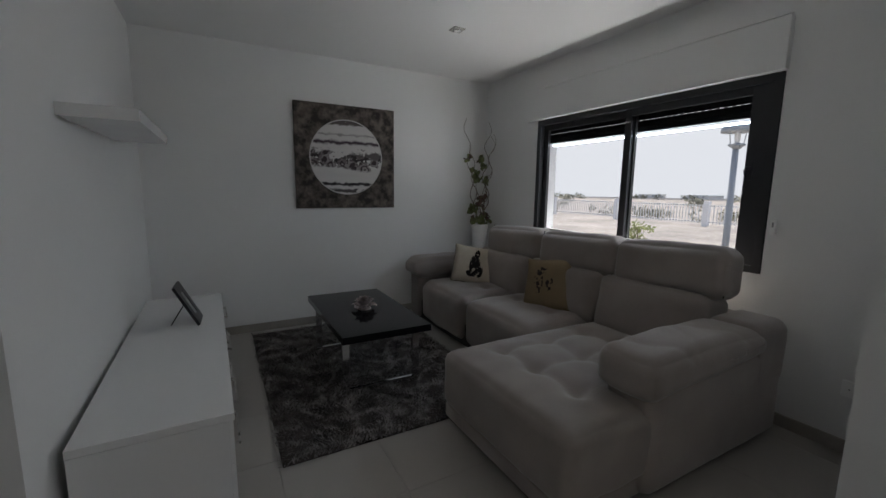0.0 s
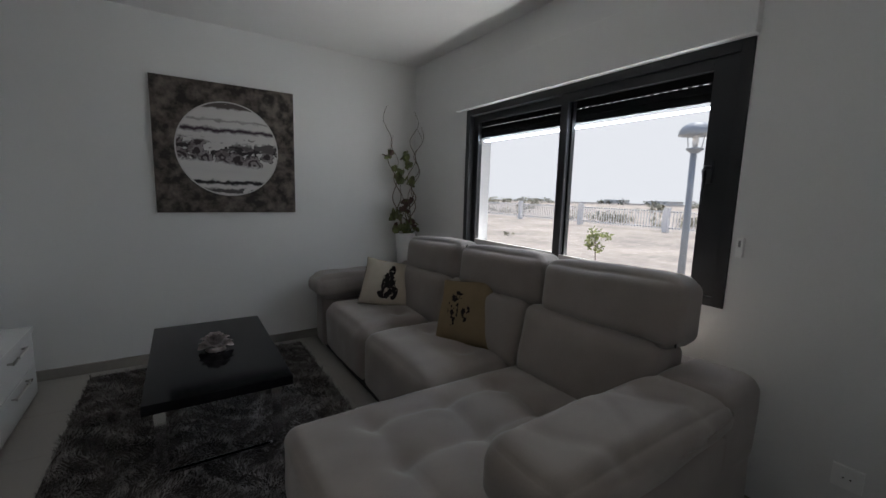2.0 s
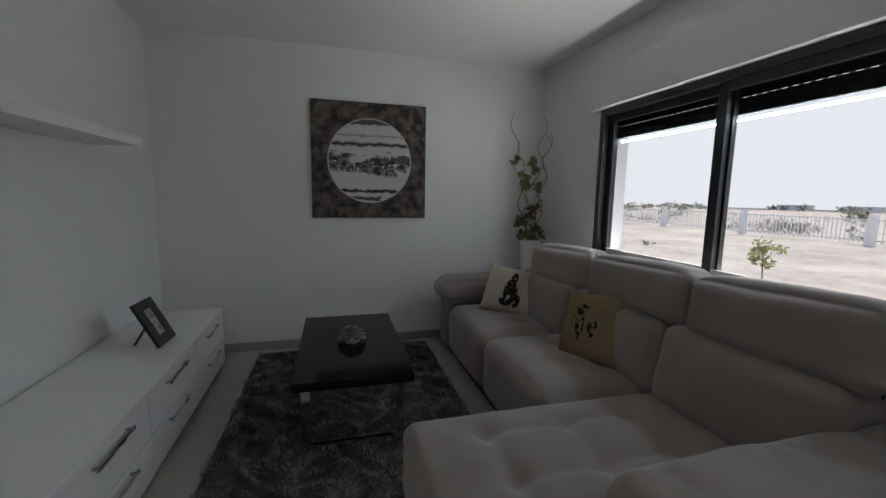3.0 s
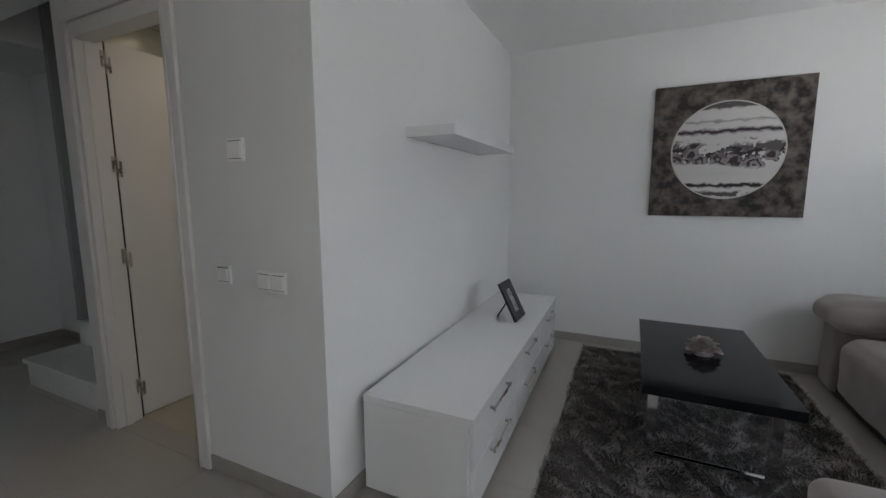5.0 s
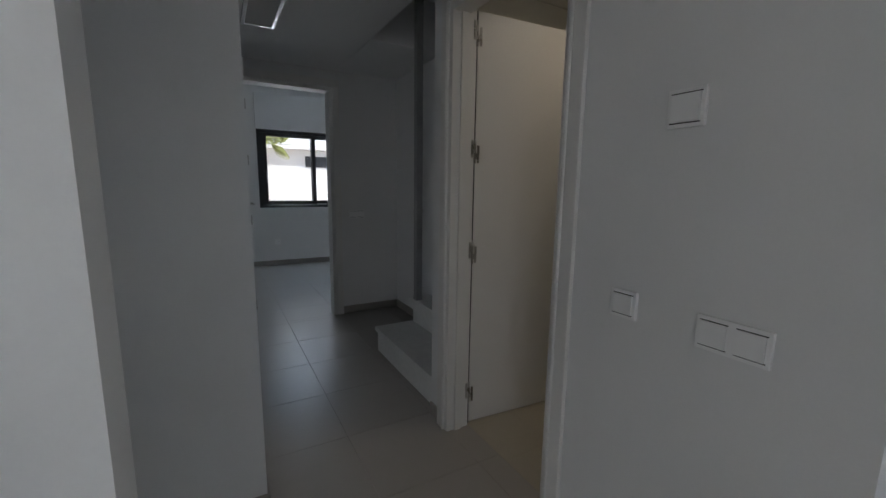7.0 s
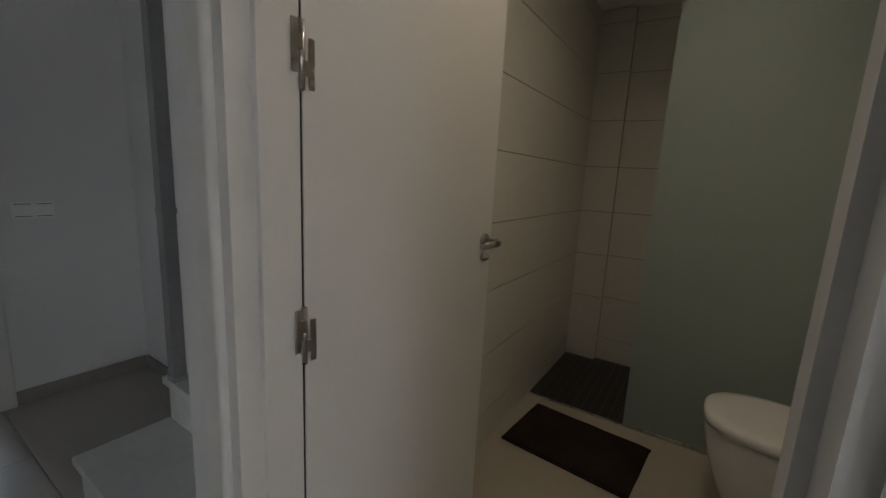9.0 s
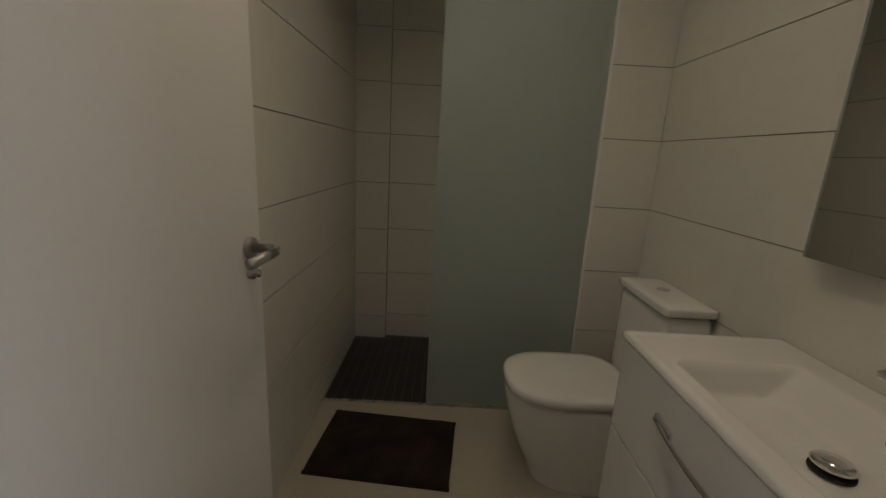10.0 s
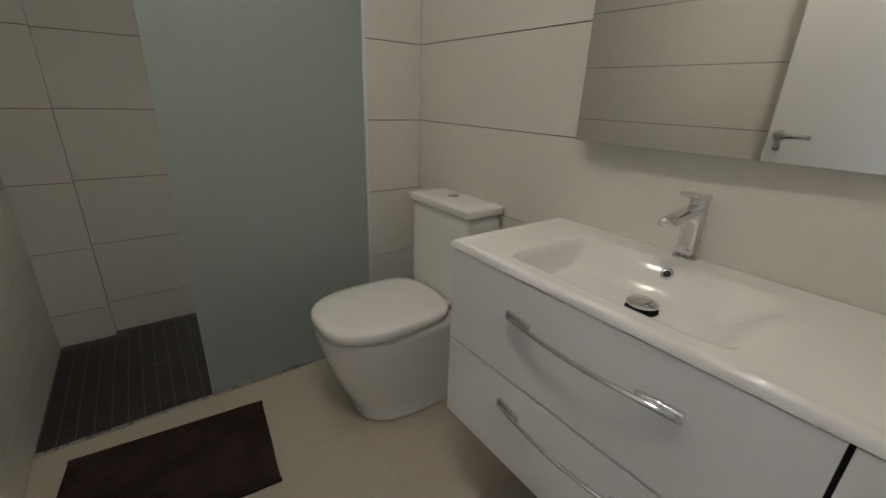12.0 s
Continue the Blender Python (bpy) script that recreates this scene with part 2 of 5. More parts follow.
wall("wall_north", "smooth white painted wall behind the coffee table", (-0.225, 3.33, PX, PX + 0.25, -0.1, 2.7))
wall("wall_west", "white partition wall behind the low cabinet", (-0.225, TX, 1.92, PX, -0.1, 2.7))
wall("wall_switches", "white wall with light switches and the bathroom doorway", (-0.855, TX, SY, 1.92, -0.1, 2.7), (-1.61, -0.855, SY, 1.92, 2.075, 2.7), (-1.765, -1.61, SY, 1.92, -0.1, 2.7))
wall("wall_east", "white outer wall with the wide window", (WX, 3.33, -2.85, -2.0, -0.1, 2.7), (WX, 3.33, -2.0, 0.12, 2.15, 2.7), (WX, 3.33, 0.12, 1.468, -0.1, 2.7),
     (WX, 3.33, 1.468, 3.38, -0.1, 0.828), (WX, 3.33, 1.468, 3.38, 2.22, 2.7), (WX, 3.33, 3.38, PX, -0.1, 2.7))
wall("wall_stub", "short white partition beside the sofa", (2.115, WX, 0.185, 0.785, -0.1, 2.7))
wall("wall_south", "plain white wall behind the camera", (-0.68, WX, -2.85, -2.7, -0.1, 2.7))
wall("wall_pillar", "white wall end beside the hall entrance", (-0.68, -0.56, -2.7, 0.686, -0.1, 2.7))
wall("wall_recess", "white wall closing the recess", (-1.46, -0.68, -0.75, -0.6, -0.1, 2.7))
wall("wall_hall_corner", "white wall corner at the hall with grey skirting", (-1.58, -1.46, -0.75, 0.93, -0.1, 2.7))
wall("wall_hall_south", "white hall wall", (-3.72, -1.58, 0.80, 0.93, -0.1, 2.7))
wall("wall_hall_end", "white wall at the end of the hall with a doorway", (-3.84, -3.72, 0.80, 1.02, -0.1, 3.0), (-3.84, -3.72, 1.02, 1.80, 2.095, 3.0), (-3.84, -3.72, 1.80, 2.54, -0.1, 3.0))
wall("wall_stair_back", "white wall behind the stair foot", (-3.72, -2.80, 2.42, 2.54, -0.1, 3.0))
wall("wall_stair_side", "white wall along the stairs", (-2.90, -2.80, 2.54, 4.6, -0.1, 3.0))
wall("wall_stair_end", "white wall at the top of the stairs", (-2.90, -1.735, 4.6, 4.7, -0.1, 3.0))
wall("wall_stair_upper", "white wall above the hall ceiling", (-3.72, -1.735, 1.72, 1.84, 2.58, 3.02))
wall("wall_bath_west", "white partition between bathroom and stairs", (-1.765, -1.735, 1.92, 4.6, -0.1, 3.0))
wall("wall_bath_north", "white wall behind the shower", (-1.735, -0.225, 4.395, 4.6, -0.1, 2.7))
wall("wall_bath_column", "white pipe casing in the shower", (-1.735, -1.531, 4.345, 4.395, -0.1, 2.7))
wall("wall_bath_duct", "white duct casing beside the shower", (-0.49, -0.235, 3.61, 4.395, -0.1, 2.7))
wall("wall_room_south", "white wall of the far room", (-6.55, -3.84, -1.2, -1.1, -0.1, 2.8))
wall("wall_room_north", "white wall of the far room", (-6.55, -3.84, 3.6, 3.7, -0.1, 2.8))
wall("wall_room_west", "white outer wall of the far room with a window", (-6.80, -6.55, -1.2, 1.398, -0.1, 2.8), (-6.80, -6.55, 1.398, 2.962, -0.1, 0.883), (-6.80, -6.55, 1.398, 2.962, 2.54, 2.8), (-6.80, -6.55, 2.962, 3.7, -0.1, 2.8))
wall("wall_room_east", "white inner wall of the far room", (-3.84, -3.72, -1.2, 0.80, -0.1, 2.8), (-3.84, -3.72, 2.54, 3.7, -0.1, 2.8))
wall("wall_room_return", "white wall beside the hall", (-3.72, -1.58, -1.2, -1.1, -0.1, 2.7))


def ceiling(name, label, *rows):
    return structure(obj(name, boxes(*rows), CEIL), label, "ceiling")


ceiling("ceiling", "smooth white living room ceiling", (-0.68, 3.33, -2.85, 4.465, CH, 2.6))
ceiling("ceiling_hall", "dropped white hall ceiling", (-3.72, -0.68, -0.75, 1.84, HC, 2.6), (-3.72, -2.80, 1.845, 2.42, HC, 2.59))
ceiling("ceiling_room", "white ceiling of the far room", (-6.55, -3.84, -1.1, 3.6, 2.66, 2.8))
ceiling("ceiling_bath", "white bathroom ceiling", (-1.735, -0.225, 1.92, 4.395, 2.32, 2.45))
ceiling("ceiling_stairs", "white ceiling above the stairs", (-3.84, -1.72, 1.72, 4.7, 3.0, 3.1))

# unseen slab, added to stop sun leaking between the ceilings
structure(obj("roof", box(-6.81, 3.34, -2.86, 4.71, 3.12, 3.25), STUCCO), "unseen slab added to keep sun out of ceiling gaps", "roof")

slab = structure(obj("floor", boxes((-6.55, WX, -2.7, SY + 0.12, -0.12, -0.008), (-0.225, WX, 1.92, PX, -0.12, -0.008), (-3.72, -2.80, 1.92, 2.42, -0.12, -0.008), (-6.55, -3.84, 1.92, 3.6, -0.12, -0.008)), GROUT), "large beige porcelain floor tiles with thin joints", "floor")
bath_slab = structure(obj("floor_bath", boxes((-1.735, -0.235, 1.92, 4.395, -0.12, -0.008)), BATHFLOOR), "cream porcelain bathroom floor tiles", "floor")

# ---- outside ----
bm = bmesh.new()
R = 160
ring = [bm.verts.new((R * math.cos(2 * math.pi * k / 64), R * math.sin(2 * math.pi * k / 64), -0.35)) for k in range(64)]
bm.faces.new(ring)
structure(obj("ground", bm, SAND), "dry pale sandy open ground", "ground")
bm = bmesh.new()
lo = [bm.verts.new((150 * math.cos(2 * math.pi * k / 64), 150 * math.sin(2 * math.pi * k / 64), -1)) for k in range(64)]
hi = [bm.verts.new((150 * math.cos(2 * math.pi * k / 64), 150 * math.sin(2 * math.pi * k / 64), 90)) for k in range(64)]
for k in range(64):
    bm.faces.new((lo[k], hi[k], hi[(k + 1) % 64], lo[(k + 1) % 64]))
structure(obj("backdrop", bm, glow("hazy_bright_sky", (0.985, 0.985, 1.0), SKY_GLOW)), "hazy white sky", "sky")
structure(obj("pavement", box(3.33, 6.4, -4.5, 1.6, -0.349, -0.06), TERRACE), "pale tiled terrace outside", "terrace")


def clump(bm, cx, cy, cz, rx, rz, count, size, rng):
    for _ in range(count):
        d = Vector((rng.gauss(0, 1), rng.gauss(0, 1), rng.gauss(0, 1))).normalized() * rng.uniform(0.3, 1.0)
        p = Vector((cx + d.x * rx, cy + d.y * rx, cz + d.z * rz))
        a = Vector((rng.uniform(-1, 1), rng.uniform(-1, 1), rng.uniform(-1, 1))).normalized() * size * rng.uniform(0.6, 1.4)
        b = a.orthogonal().normalized() * size * rng.uniform(0.4, 0.8)
        vs = [bm.verts.new(p + v) for v in (a, b, -a, -b)]
        bm.faces.new(vs)


rng = random.Random(4)
fence = thing("fence", "white metal picket fence on open ground", "fence", (21.5, 10, -0.35))
for i in range(12):
    y = -4 + i * 5.2
    part("post", box(-0.12, 0.12, y - 0.12 - 10, y + 0.12 - 10, 0, 1.25), FENCEWHITE, fence)
    bm = boxes(*[(-0.015, 0.015, y + 0.2 + k * 0.16 - 10, y + 0.23 + k * 0.16 - 10, 0.12, 1.10) for k in range(0, 30)])
    box(-0.02, 0.02, y + 0.12 - 10, y + 5.08 - 10, 0.2, 0.25, bm)
    box(-0.02, 0.02, y + 0.12 - 10, y + 5.08 - 10, 1.0, 1.05, bm)
    part("panel", bm, FENCEWHITE, fence)

lamp = thing("street_lamp", "grey street lamp with a domed head on open ground", "street lamp", (8.0, 4.05, -0.35))
part("pole", tube([(0, 0, 0), (0, 0, 1.0), (0, 0.01, 2.40)], 0.05, 12, [0.062, 0.052, 0.046]), LAMPGREY, lamp, smooth=True)
part("collar", lathe([(0.05, 2.37), (0.10, 2.41), (0.125, 2.425), (0.125, 2.445), (0.05, 2.46)], 20), LAMPGREY, lamp, smooth=True)
part("bulb", lathe([(0.03, 2.46), (0.045, 2.52), (0.045, 2.60), (0.03, 2.66)], 12), PLASTIC, lamp, smooth=True)
part("dome", lathe([(0.245, 2.64), (0.25, 2.66), (0.238, 2.72), (0.20, 2.78), (0.13, 2.825), (0.02, 2.84)], 28), LAMPGREY, lamp, smooth=True)
for s in (-1, 1):
    part("bracket", tube([(0, 0.10 * s, 2.44), (0, 0.13 * s, 2.66)], 0.007, 6), LAMPGREY, lamp)

bush = thing("bush", "small sparse yellow-green sapling on sandy ground", "bush", (8.0, 5.69, -0.35))
bm = bmesh.new()
clump(bm, 0, 0.06, 0.90, 0.20, 0.17, 85, 0.045, rng)
clump(bm, 0.05, -0.16, 0.88, 0.13, 0.10, 36, 0.045, rng)
clump(bm, 0, 0.18, 0.72, 0.11, 0.14, 40, 0.045, rng)
clump(bm, 0, -0.05, 0.66, 0.10, 0.12, 40, 0.04, rng)
part("crown", bm, BUSH, bush)
part("trunk", tube([(0, 0, 0), (0.02, 0.02, 0.4), (0, 0.05, 0.9)], 0.012, 6), TRUNK, bush)

bm = bmesh.new()
for _ in range(34):
    x, y = rng.uniform(23.5, 27), rng.uniform(2, 36)
    clump(bm, x, y, -0.05, rng.uniform(0.4, 1.2), rng.uniform(0.3, 0.55), 45, 0.12, rng)
for _ in range(60):
    x, y = rng.uniform(38, 110), rng.uniform(-10, 150)
    clump(bm, x, y, 0.1, rng.uniform(0.8, 2.6), rng.uniform(0.5, 1.1), 40, 0.35, rng)
for _ in range(70):
    x, y = rng.uniform(12, 60), rng.uniform(0, 60)
    clump(bm, x, y, -0.28, rng.uniform(0.15, 0.5), 0.1, 10, 0.1, rng)
tagged(obj("scrub", bm, FARBUSH), "low olive scrub scattered over the plain", "scrub", kind="stuff")


def far_house(x, y, w, d, h):
    house = thing("house", "small pale house far across the plain", "house", (x, y, -0.35), "far houses")
    part("wall", box(-d / 2, d / 2, -w / 2, w / 2, 0, h), STUCCO, house)
    part("roof", box(-d / 2 - 0.2, d / 2 + 0.2, -w / 2 - 0.2, w / 2 + 0.2, h, h + 0.12), STUCCO, house)
    for k in (-0.3, 0.0, 0.3):
        part("window", box(-d / 2 - 0.02, -d / 2 + 0.01, k * w - 0.35, k * w + 0.35, 0.4, 0.8), LAMPGREY, house)


for x, y, w, d, h in ((122, 66, 6, 8, 0.95), (126, 84, 7, 8, 1.0), (118, 100, 5, 7, 0.95), (136, 42, 6, 8, 1.0)):
    far_house(x, y, w, d, h)

villa = thing("villa", "white flat-roofed villa with a dark window and garden wall", "house", (-16.5, 4, -0.35))
part("wall", box(-5, 0.5, -1.5, 9, 0, 2.85), STUCCO, villa)
part("roof", box(-5.2, 0.75, -1.7, 9.3, 2.85, 2.97), STUCCO, villa)
part("window", box(0.48, 0.53, -0.15, 0.75, 2.22, 2.62), ALU, villa, "dark window band")
part("garden_wall", box(4.4, 4.6, -9, 9, 0, 1.05), STUCCO, villa)
part("coping", box(4.35, 4.65, -9, 9, 1.05, 1.12), TERRACE, villa)


def palm(x, y, h, seed):
    r = random.Random(seed)
    tree = thing("palm_tree", "green fan palm beside the white villa", "palm", (x, y, -0.35), "palms")
    pts = [(0.04 * math.sin(k), 0.03 * math.cos(k * 1.3), h * k / 8) for k in range(9)]
    part("trunk", tube(pts, 0.16, 12, [0.23 + 0.03 * (k % 2) for k in range(9)]), TRUNK, tree)
    bm = bmesh.new()
    for k in range(34):
        a, e = r.uniform(0, 6.28), r.uniform(-0.5, 1.2)
        d = Vector((math.cos(a) * math.cos(e), math.sin(a) * math.cos(e), math.sin(e)))
        side = d.cross(Vector((0, 0, 1))).normalized()
        tip = Vector((0, 0, h)) + d * r.uniform(0.5, 0.8)
        for j in range(14):
            f = (j - 6.5) / 7
            out = (d * (1 - 0.35 * abs(f)) + side * f * 0.9).normalized() * 0.55
            w = d.cross(out).normalized() * 0.02 if d.cross(out).length > 1e-3 else side * 0.02
            vs = [bm.verts.new(p) for p in (tip - w, tip + w, tip + out * 0.7 + w - Vector((0, 0, 0.05)), tip + out - Vector((0, 0, 0.2)), tip + out * 0.7 - w - Vector((0, 0, 0.05)))]
            bm.faces.new(vs)
        vs = [bm.verts.new(p) for p in (Vector((0, 0, h)) - side * 0.015, Vector((0, 0, h)) + side * 0.015, tip + side * 0.01, tip - side * 0.01)]
        bm.faces.new(vs)
    part("crown", bm, BUSH, tree)


palm(-14.6, 1.98, 3.15, 3)
palm(-22.6, 3.55, 3.2, 5)
palm(-23.5, 4.7, 2.9, 8)
shrub = thing("shrub", "dry reddish garden shrub at the palm's foot", "shrub", (-13.6, 1.95, -0.35))
bm = bmesh.new()
clump(bm, 0, 0, 0.75, 0.45, 0.7, 500, 0.06, rng)
part("crown", bm, TRUNK, shrub)


# ---- windows and doors of the building ----
def pane_object(name, bm, parent):
    ob = part(name, bm, CLEAR, parent)
    ob.visible_shadow = False
    return ob


def sliding_window(name, label, xin, dirx, y0, y1, ymid, z0, z1, wide, wide_low, drop, box_top, low_at):
    """A two-sash sliding window in a wall whose inner face is at xin; dirx points outwards. wide: the stile with the handle."""
    w = structure(new(name), label, "window")
    w.location = (xin, (y0 + y1) / 2, z0)
    ox, oy, oz = w.location

    def b(x0, x1, ya, yb, za, zb):
        a, c = sorted((xin + dirx * x0, xin + dirx * x1))
        return (a - ox, c - ox, ya - oy, yb - oy, za - oz, zb - oz)
    g = 0.045
    part("window_frame", boxes(b(-0.006, 0.075, y0, y0 + g, z0, z1), b(-0.006, 0.075, y1 - g, y1, z0, z1), b(-0.006, 0.075, y0 + g, y1 - g, z1 - g, z1)), ALU, w, bevel=0.003)
    part("window_track", boxes(b(-0.006, 0.075, y0 + g, y1 - g, z0, z0 + 0.04)), ALU, w, bevel=0.003)
    part("track_lip", boxes(b(0.03, 0.036, y0 + g, y1 - g, z0 + 0.041, z0 + 0.055)), ALULIGHT, w)
    for ya, yb, dx, stile_a, stile_b in ((y0 + g, ymid + 0.045, 0.006, wide if low_at == "a" else 0.055, 0.055), (ymid - 0.02, y1 - g, 0.040, 0.055, 0.055)):
        s = part("sash", boxes(b(dx, dx + 0.03, ya, ya + stile_a, z0 + 0.042, z1 - g), b(dx, dx + 0.03, yb - stile_b, yb, z0 + 0.042, z1 - g),
                               b(dx, dx + 0.03, ya + stile_a, yb - stile_b, z1 - g - 0.05, z1 - g)), ALU, w, bevel=0.003)
        # rail coloured pale to stand in for the bright sill beyond the pane
        part("bottom_rail", boxes(b(dx, dx + 0.03, ya + stile_a, yb - stile_b, z0 + 0.042, z0 + 0.042 + wide_low)), SILL_RAIL if dirx > 0 else ALU, s, "bottom rail coloured pale grey in place of the sill" if dirx > 0 else "", bevel=0.003)
        pane_object("pane", boxes(b(dx + 0.012, dx + 0.016, ya + stile_a, yb - stile_b, z0 + 0.042 + wide_low, z1 - g - 0.05)), s)
    # roller shutter, half rolled up, with its box inside
    z, n = z1 + 0.049, 0
    while z > drop + 0.04:
        part("shutter_slat", boxes(b(0.105, 0.117, y0 + 0.03, y1 - 0.03, z - 0.0418, z + 0.0002)), SHUTTER, w, bevel=0.003, segs=1)
        if n == 3:
            bm = bmesh.new()
            q = y0 + 0.05
            while q < y1 - 0.05:
                box(*b(0.107, 0.115, q, q + 0.018, z - 0.0458, z - 0.0418), bm=bm)
                q += 0.046
            part("slot_bars", bm, SHUTTER, w)
            z -= 0.004
        z -= 0.042
        n += 1
    part("shutter_end", boxes(b(0.10, 0.122, y0 + 0.03, y1 - 0.03, z - 0.04, z)), SHUTTER, w, bevel=0.004)
    for ya in (y0 + 0.004, y1 - 0.034):
        part("shutter_guide", boxes(b(0.095, 0.130, ya, ya + 0.03, z0, z1 + 0.02)), ALU, w)
    part("window_sill", boxes(b(0.078, 0.29, y0 + 0.002, y1 - 0.002, z0 - 0.025, z0 + 0.012)), MARBLE, w, bevel=0.004)
    part("shutter_box", boxes(b(-0.045, 0.02, y0 - 0.012, y1 + 0.11 if dirx > 0 else y1 + 0.012, z1 + 0.002, box_top)), LACQUER if dirx < 0 else PAINT, w, "white roller shutter box", bevel=0.004)
    part("shutter_housing", boxes(b(0.14, 0.24, y0 + 0.002, y1 - 0.002, z1 + 0.02, box_top)), PAINT, w)
    hy = y0 + g + wide * 0.72 if low_at == "a" else y1 - g - 0.03
    h = part("handle", moved(tube([(0, 0, -0.07), (0, 0, 0.05), (-dirx * 0.01, 0, 0.075), (-dirx * 0.03, -0.012, 0.085), (-dirx * 0.0, -0.02, 0.085)], 0.009, 8), Matrix.Translation((-dirx * 0.035, hy - oy, 1.34 - oz))), ALU, w, smooth=True)
    part("handle_plate", boxes(b(-0.006, 0.005, hy - 0.016, hy + 0.016, 1.36, 1.46)), ALU, h, bevel=0.003)
    return w


sliding_window("window_1", "wide anthracite sliding window with a half-rolled shutter", WX, 1, 1.47, 3.378, 2.395, 0.83, 1.93, 0.10, 0.062, 1.73, 2.20, "a")
sliding_window("window_2", "anthracite sliding window in the far room", -6.55, -1, 1.40, 2.96, 2.19, 0.885, 2.03, 0.085, 0.062, 2.06, 2.535, "a")

door3 = structure(new("window_3"), "anthracite glazed terrace door", "terrace door")
door3.location = (WX, -0.94, 0)
part("door_frame", boxes((0.10, 0.17, 1.02, 1.058, -0.008, 2.148), (0.10, 0.17, -1.058, -1.02, -0.008, 2.148), (0.10, 0.17, -1.02, 1.02, 2.11, 2.148), (0.10, 0.17, -1.02, 1.02, -0.008, 0.03)), ALU, door3)
for ya, yb, dx in ((-1.02, 0.03, 0.105), (-0.03, 1.02, 0.137)):
    s = part("sash", boxes((dx, dx + 0.028, ya, ya + 0.05, 0.031, 2.11), (dx, dx + 0.028, yb - 0.05, yb, 0.031, 2.11), (dx, dx + 0.028, ya + 0.05, yb - 0.05, 0.031, 0.09), (dx, dx + 0.028, ya + 0.05, yb - 0.05, 2.05, 2.11)), ALU, door3)
    pane_object("pane", box(dx + 0.012, dx + 0.016, ya + 0.05, yb - 0.05, 0.09, 2.05), s)

# bathroom door: frame, trim and open leaf
OL, OR = -1.572, -0.892
frame_ob = structure(obj("door_frame_1", boxes((-1.61, OL, SY - 0.012, 1.913, -0.008, 2.075), (OR, -0.855, SY - 0.012, 1.905, -0.008, 2.075), (OL, OR, SY - 0.012, 1.875, 2.012, 2.075), (OL, OR, 1.875, 1.905, 2.045, 2.075)), DOORWHITE), "white lacquered door frame", "door frame")
for nm, rows in (("trim", [(-1.665, -1.60, SY - 0.020, SY - 0.003, -0.008, 2.085)]), ("trim", [(-0.865, -0.808, SY - 0.020, SY - 0.003, -0.008, 2.085)]), ("trim", [(-1.665, -0.808, SY - 0.020, SY - 0.003, 2.0855, 2.15)])):
    part(nm, boxes(*rows), DOORWHITE, frame_ob, bevel=0.005)
for xa in (-1.607, -0.865):
    part("bead", moved(tube([(0, 0, 0), (0, 0, 2.09)], 0.008, 8), Matrix.Translation((xa, SY - 0.019, -0.004))), DOORWHITE, frame_ob, smooth=True)
for xa in (OL, OR - 0.012):
    part("door_stop", box(xa, xa + 0.012, 1.83, 1.865, -0.005, 2.011), DOORWHITE, frame_ob)


def hinge_pair(parent, x, y, z, turn):
    """Two steel leaves and a knuckle; turn: the face they lie on."""
    h = part("hinge", moved(tube([(0, 0, -0.055), (0, 0, 0.055)], 0.006, 8), pose(x, y, z)), STEEL, parent, "steel hinge", smooth=True)
    for s in (-1, 1):
        part("hinge_leaf", moved(soft(0.012, 0.004, 0.082, 0.0018, cuts=4), pose(x, y, z - 0.012 * s, 0, 0, turn) @ pose(0.017 * s, -0.004, 0)), STEEL, h)
        part("hinge_arm", moved(boxes((-0.008, 0.008, -0.003, 0.002, -0.012, 0.012)), pose(x, y, z - 0.020 * s, 0, 0, turn) @ pose(0.009 * s, -0.003, 0)), STEEL, h)


def door_leaf(name, label, hx, hy, width, height, swing, hinges, handle_side):
    """A flush leaf hinged at (hx, hy); swing: degrees of its direction from +x."""
    d = tagged(new(name), label, "door")
    d.matrix_basis = pose(hx, hy, 0.008, 0, 0, swing)
    part("leaf", box(0.018, width, 0.0, 0.036, 0, height), DOORWHITE, d, bevel=0.002)
    for s, yy in ((1, 0.036), (-1, 0.0)):
        r = part("handle_rose", moved(lathe([(0.021, -0.002), (0.0215, 0.004), (0.020, 0.009), (0.011, 0.010)], 24), pose(width - 0.042, yy, 1.035, -90 * s)), STEEL, d, "round steel handle rose", smooth=True)
        part("door_handle", tube([(width - 0.042, yy + 0.004 * s, 1.035), (width - 0.042, yy + 0.050 * s, 1.035), (width - 0.048, yy + 0.058 * s, 1.035), (width - 0.062, yy + 0.062 * s, 1.035), (width - 0.10, yy + 0.064 * s, 1.035), (width - 0.150, yy + 0.064 * s, 1.034)], 0.0095, 12), STEEL, r, "brushed steel lever handle", smooth=True)
        k = part("lock_rose", moved(lathe([(0.0135, -0.002), (0.014, 0.004), (0.013, 0.008), (0.009, 0.009), (0.008, 0.020), (0.004, 0.022)], 20), pose(width - 0.042, yy, 0.984, -90 * s)), STEEL, d, "small steel privacy knob", smooth=True)
    return d


# black strip puts the shade into the gap between leaf and jamb
part("door_seal", box(-1.600, -1.586, 1.9135, 1.9275, 0.0, 2.04), SHADOWGAP, frame_ob, "dark strip for the shade in the door gap")
leaf = door_leaf("door_1", "open white flush bathroom door with steel lever", -1.588, 1.912, 0.685, 2.032, 86, (), 1)
for z in (1.936, 1.412, 0.926, 0.187):
    hinge_pair(frame_ob, -1.571, 1.917, z, 90)

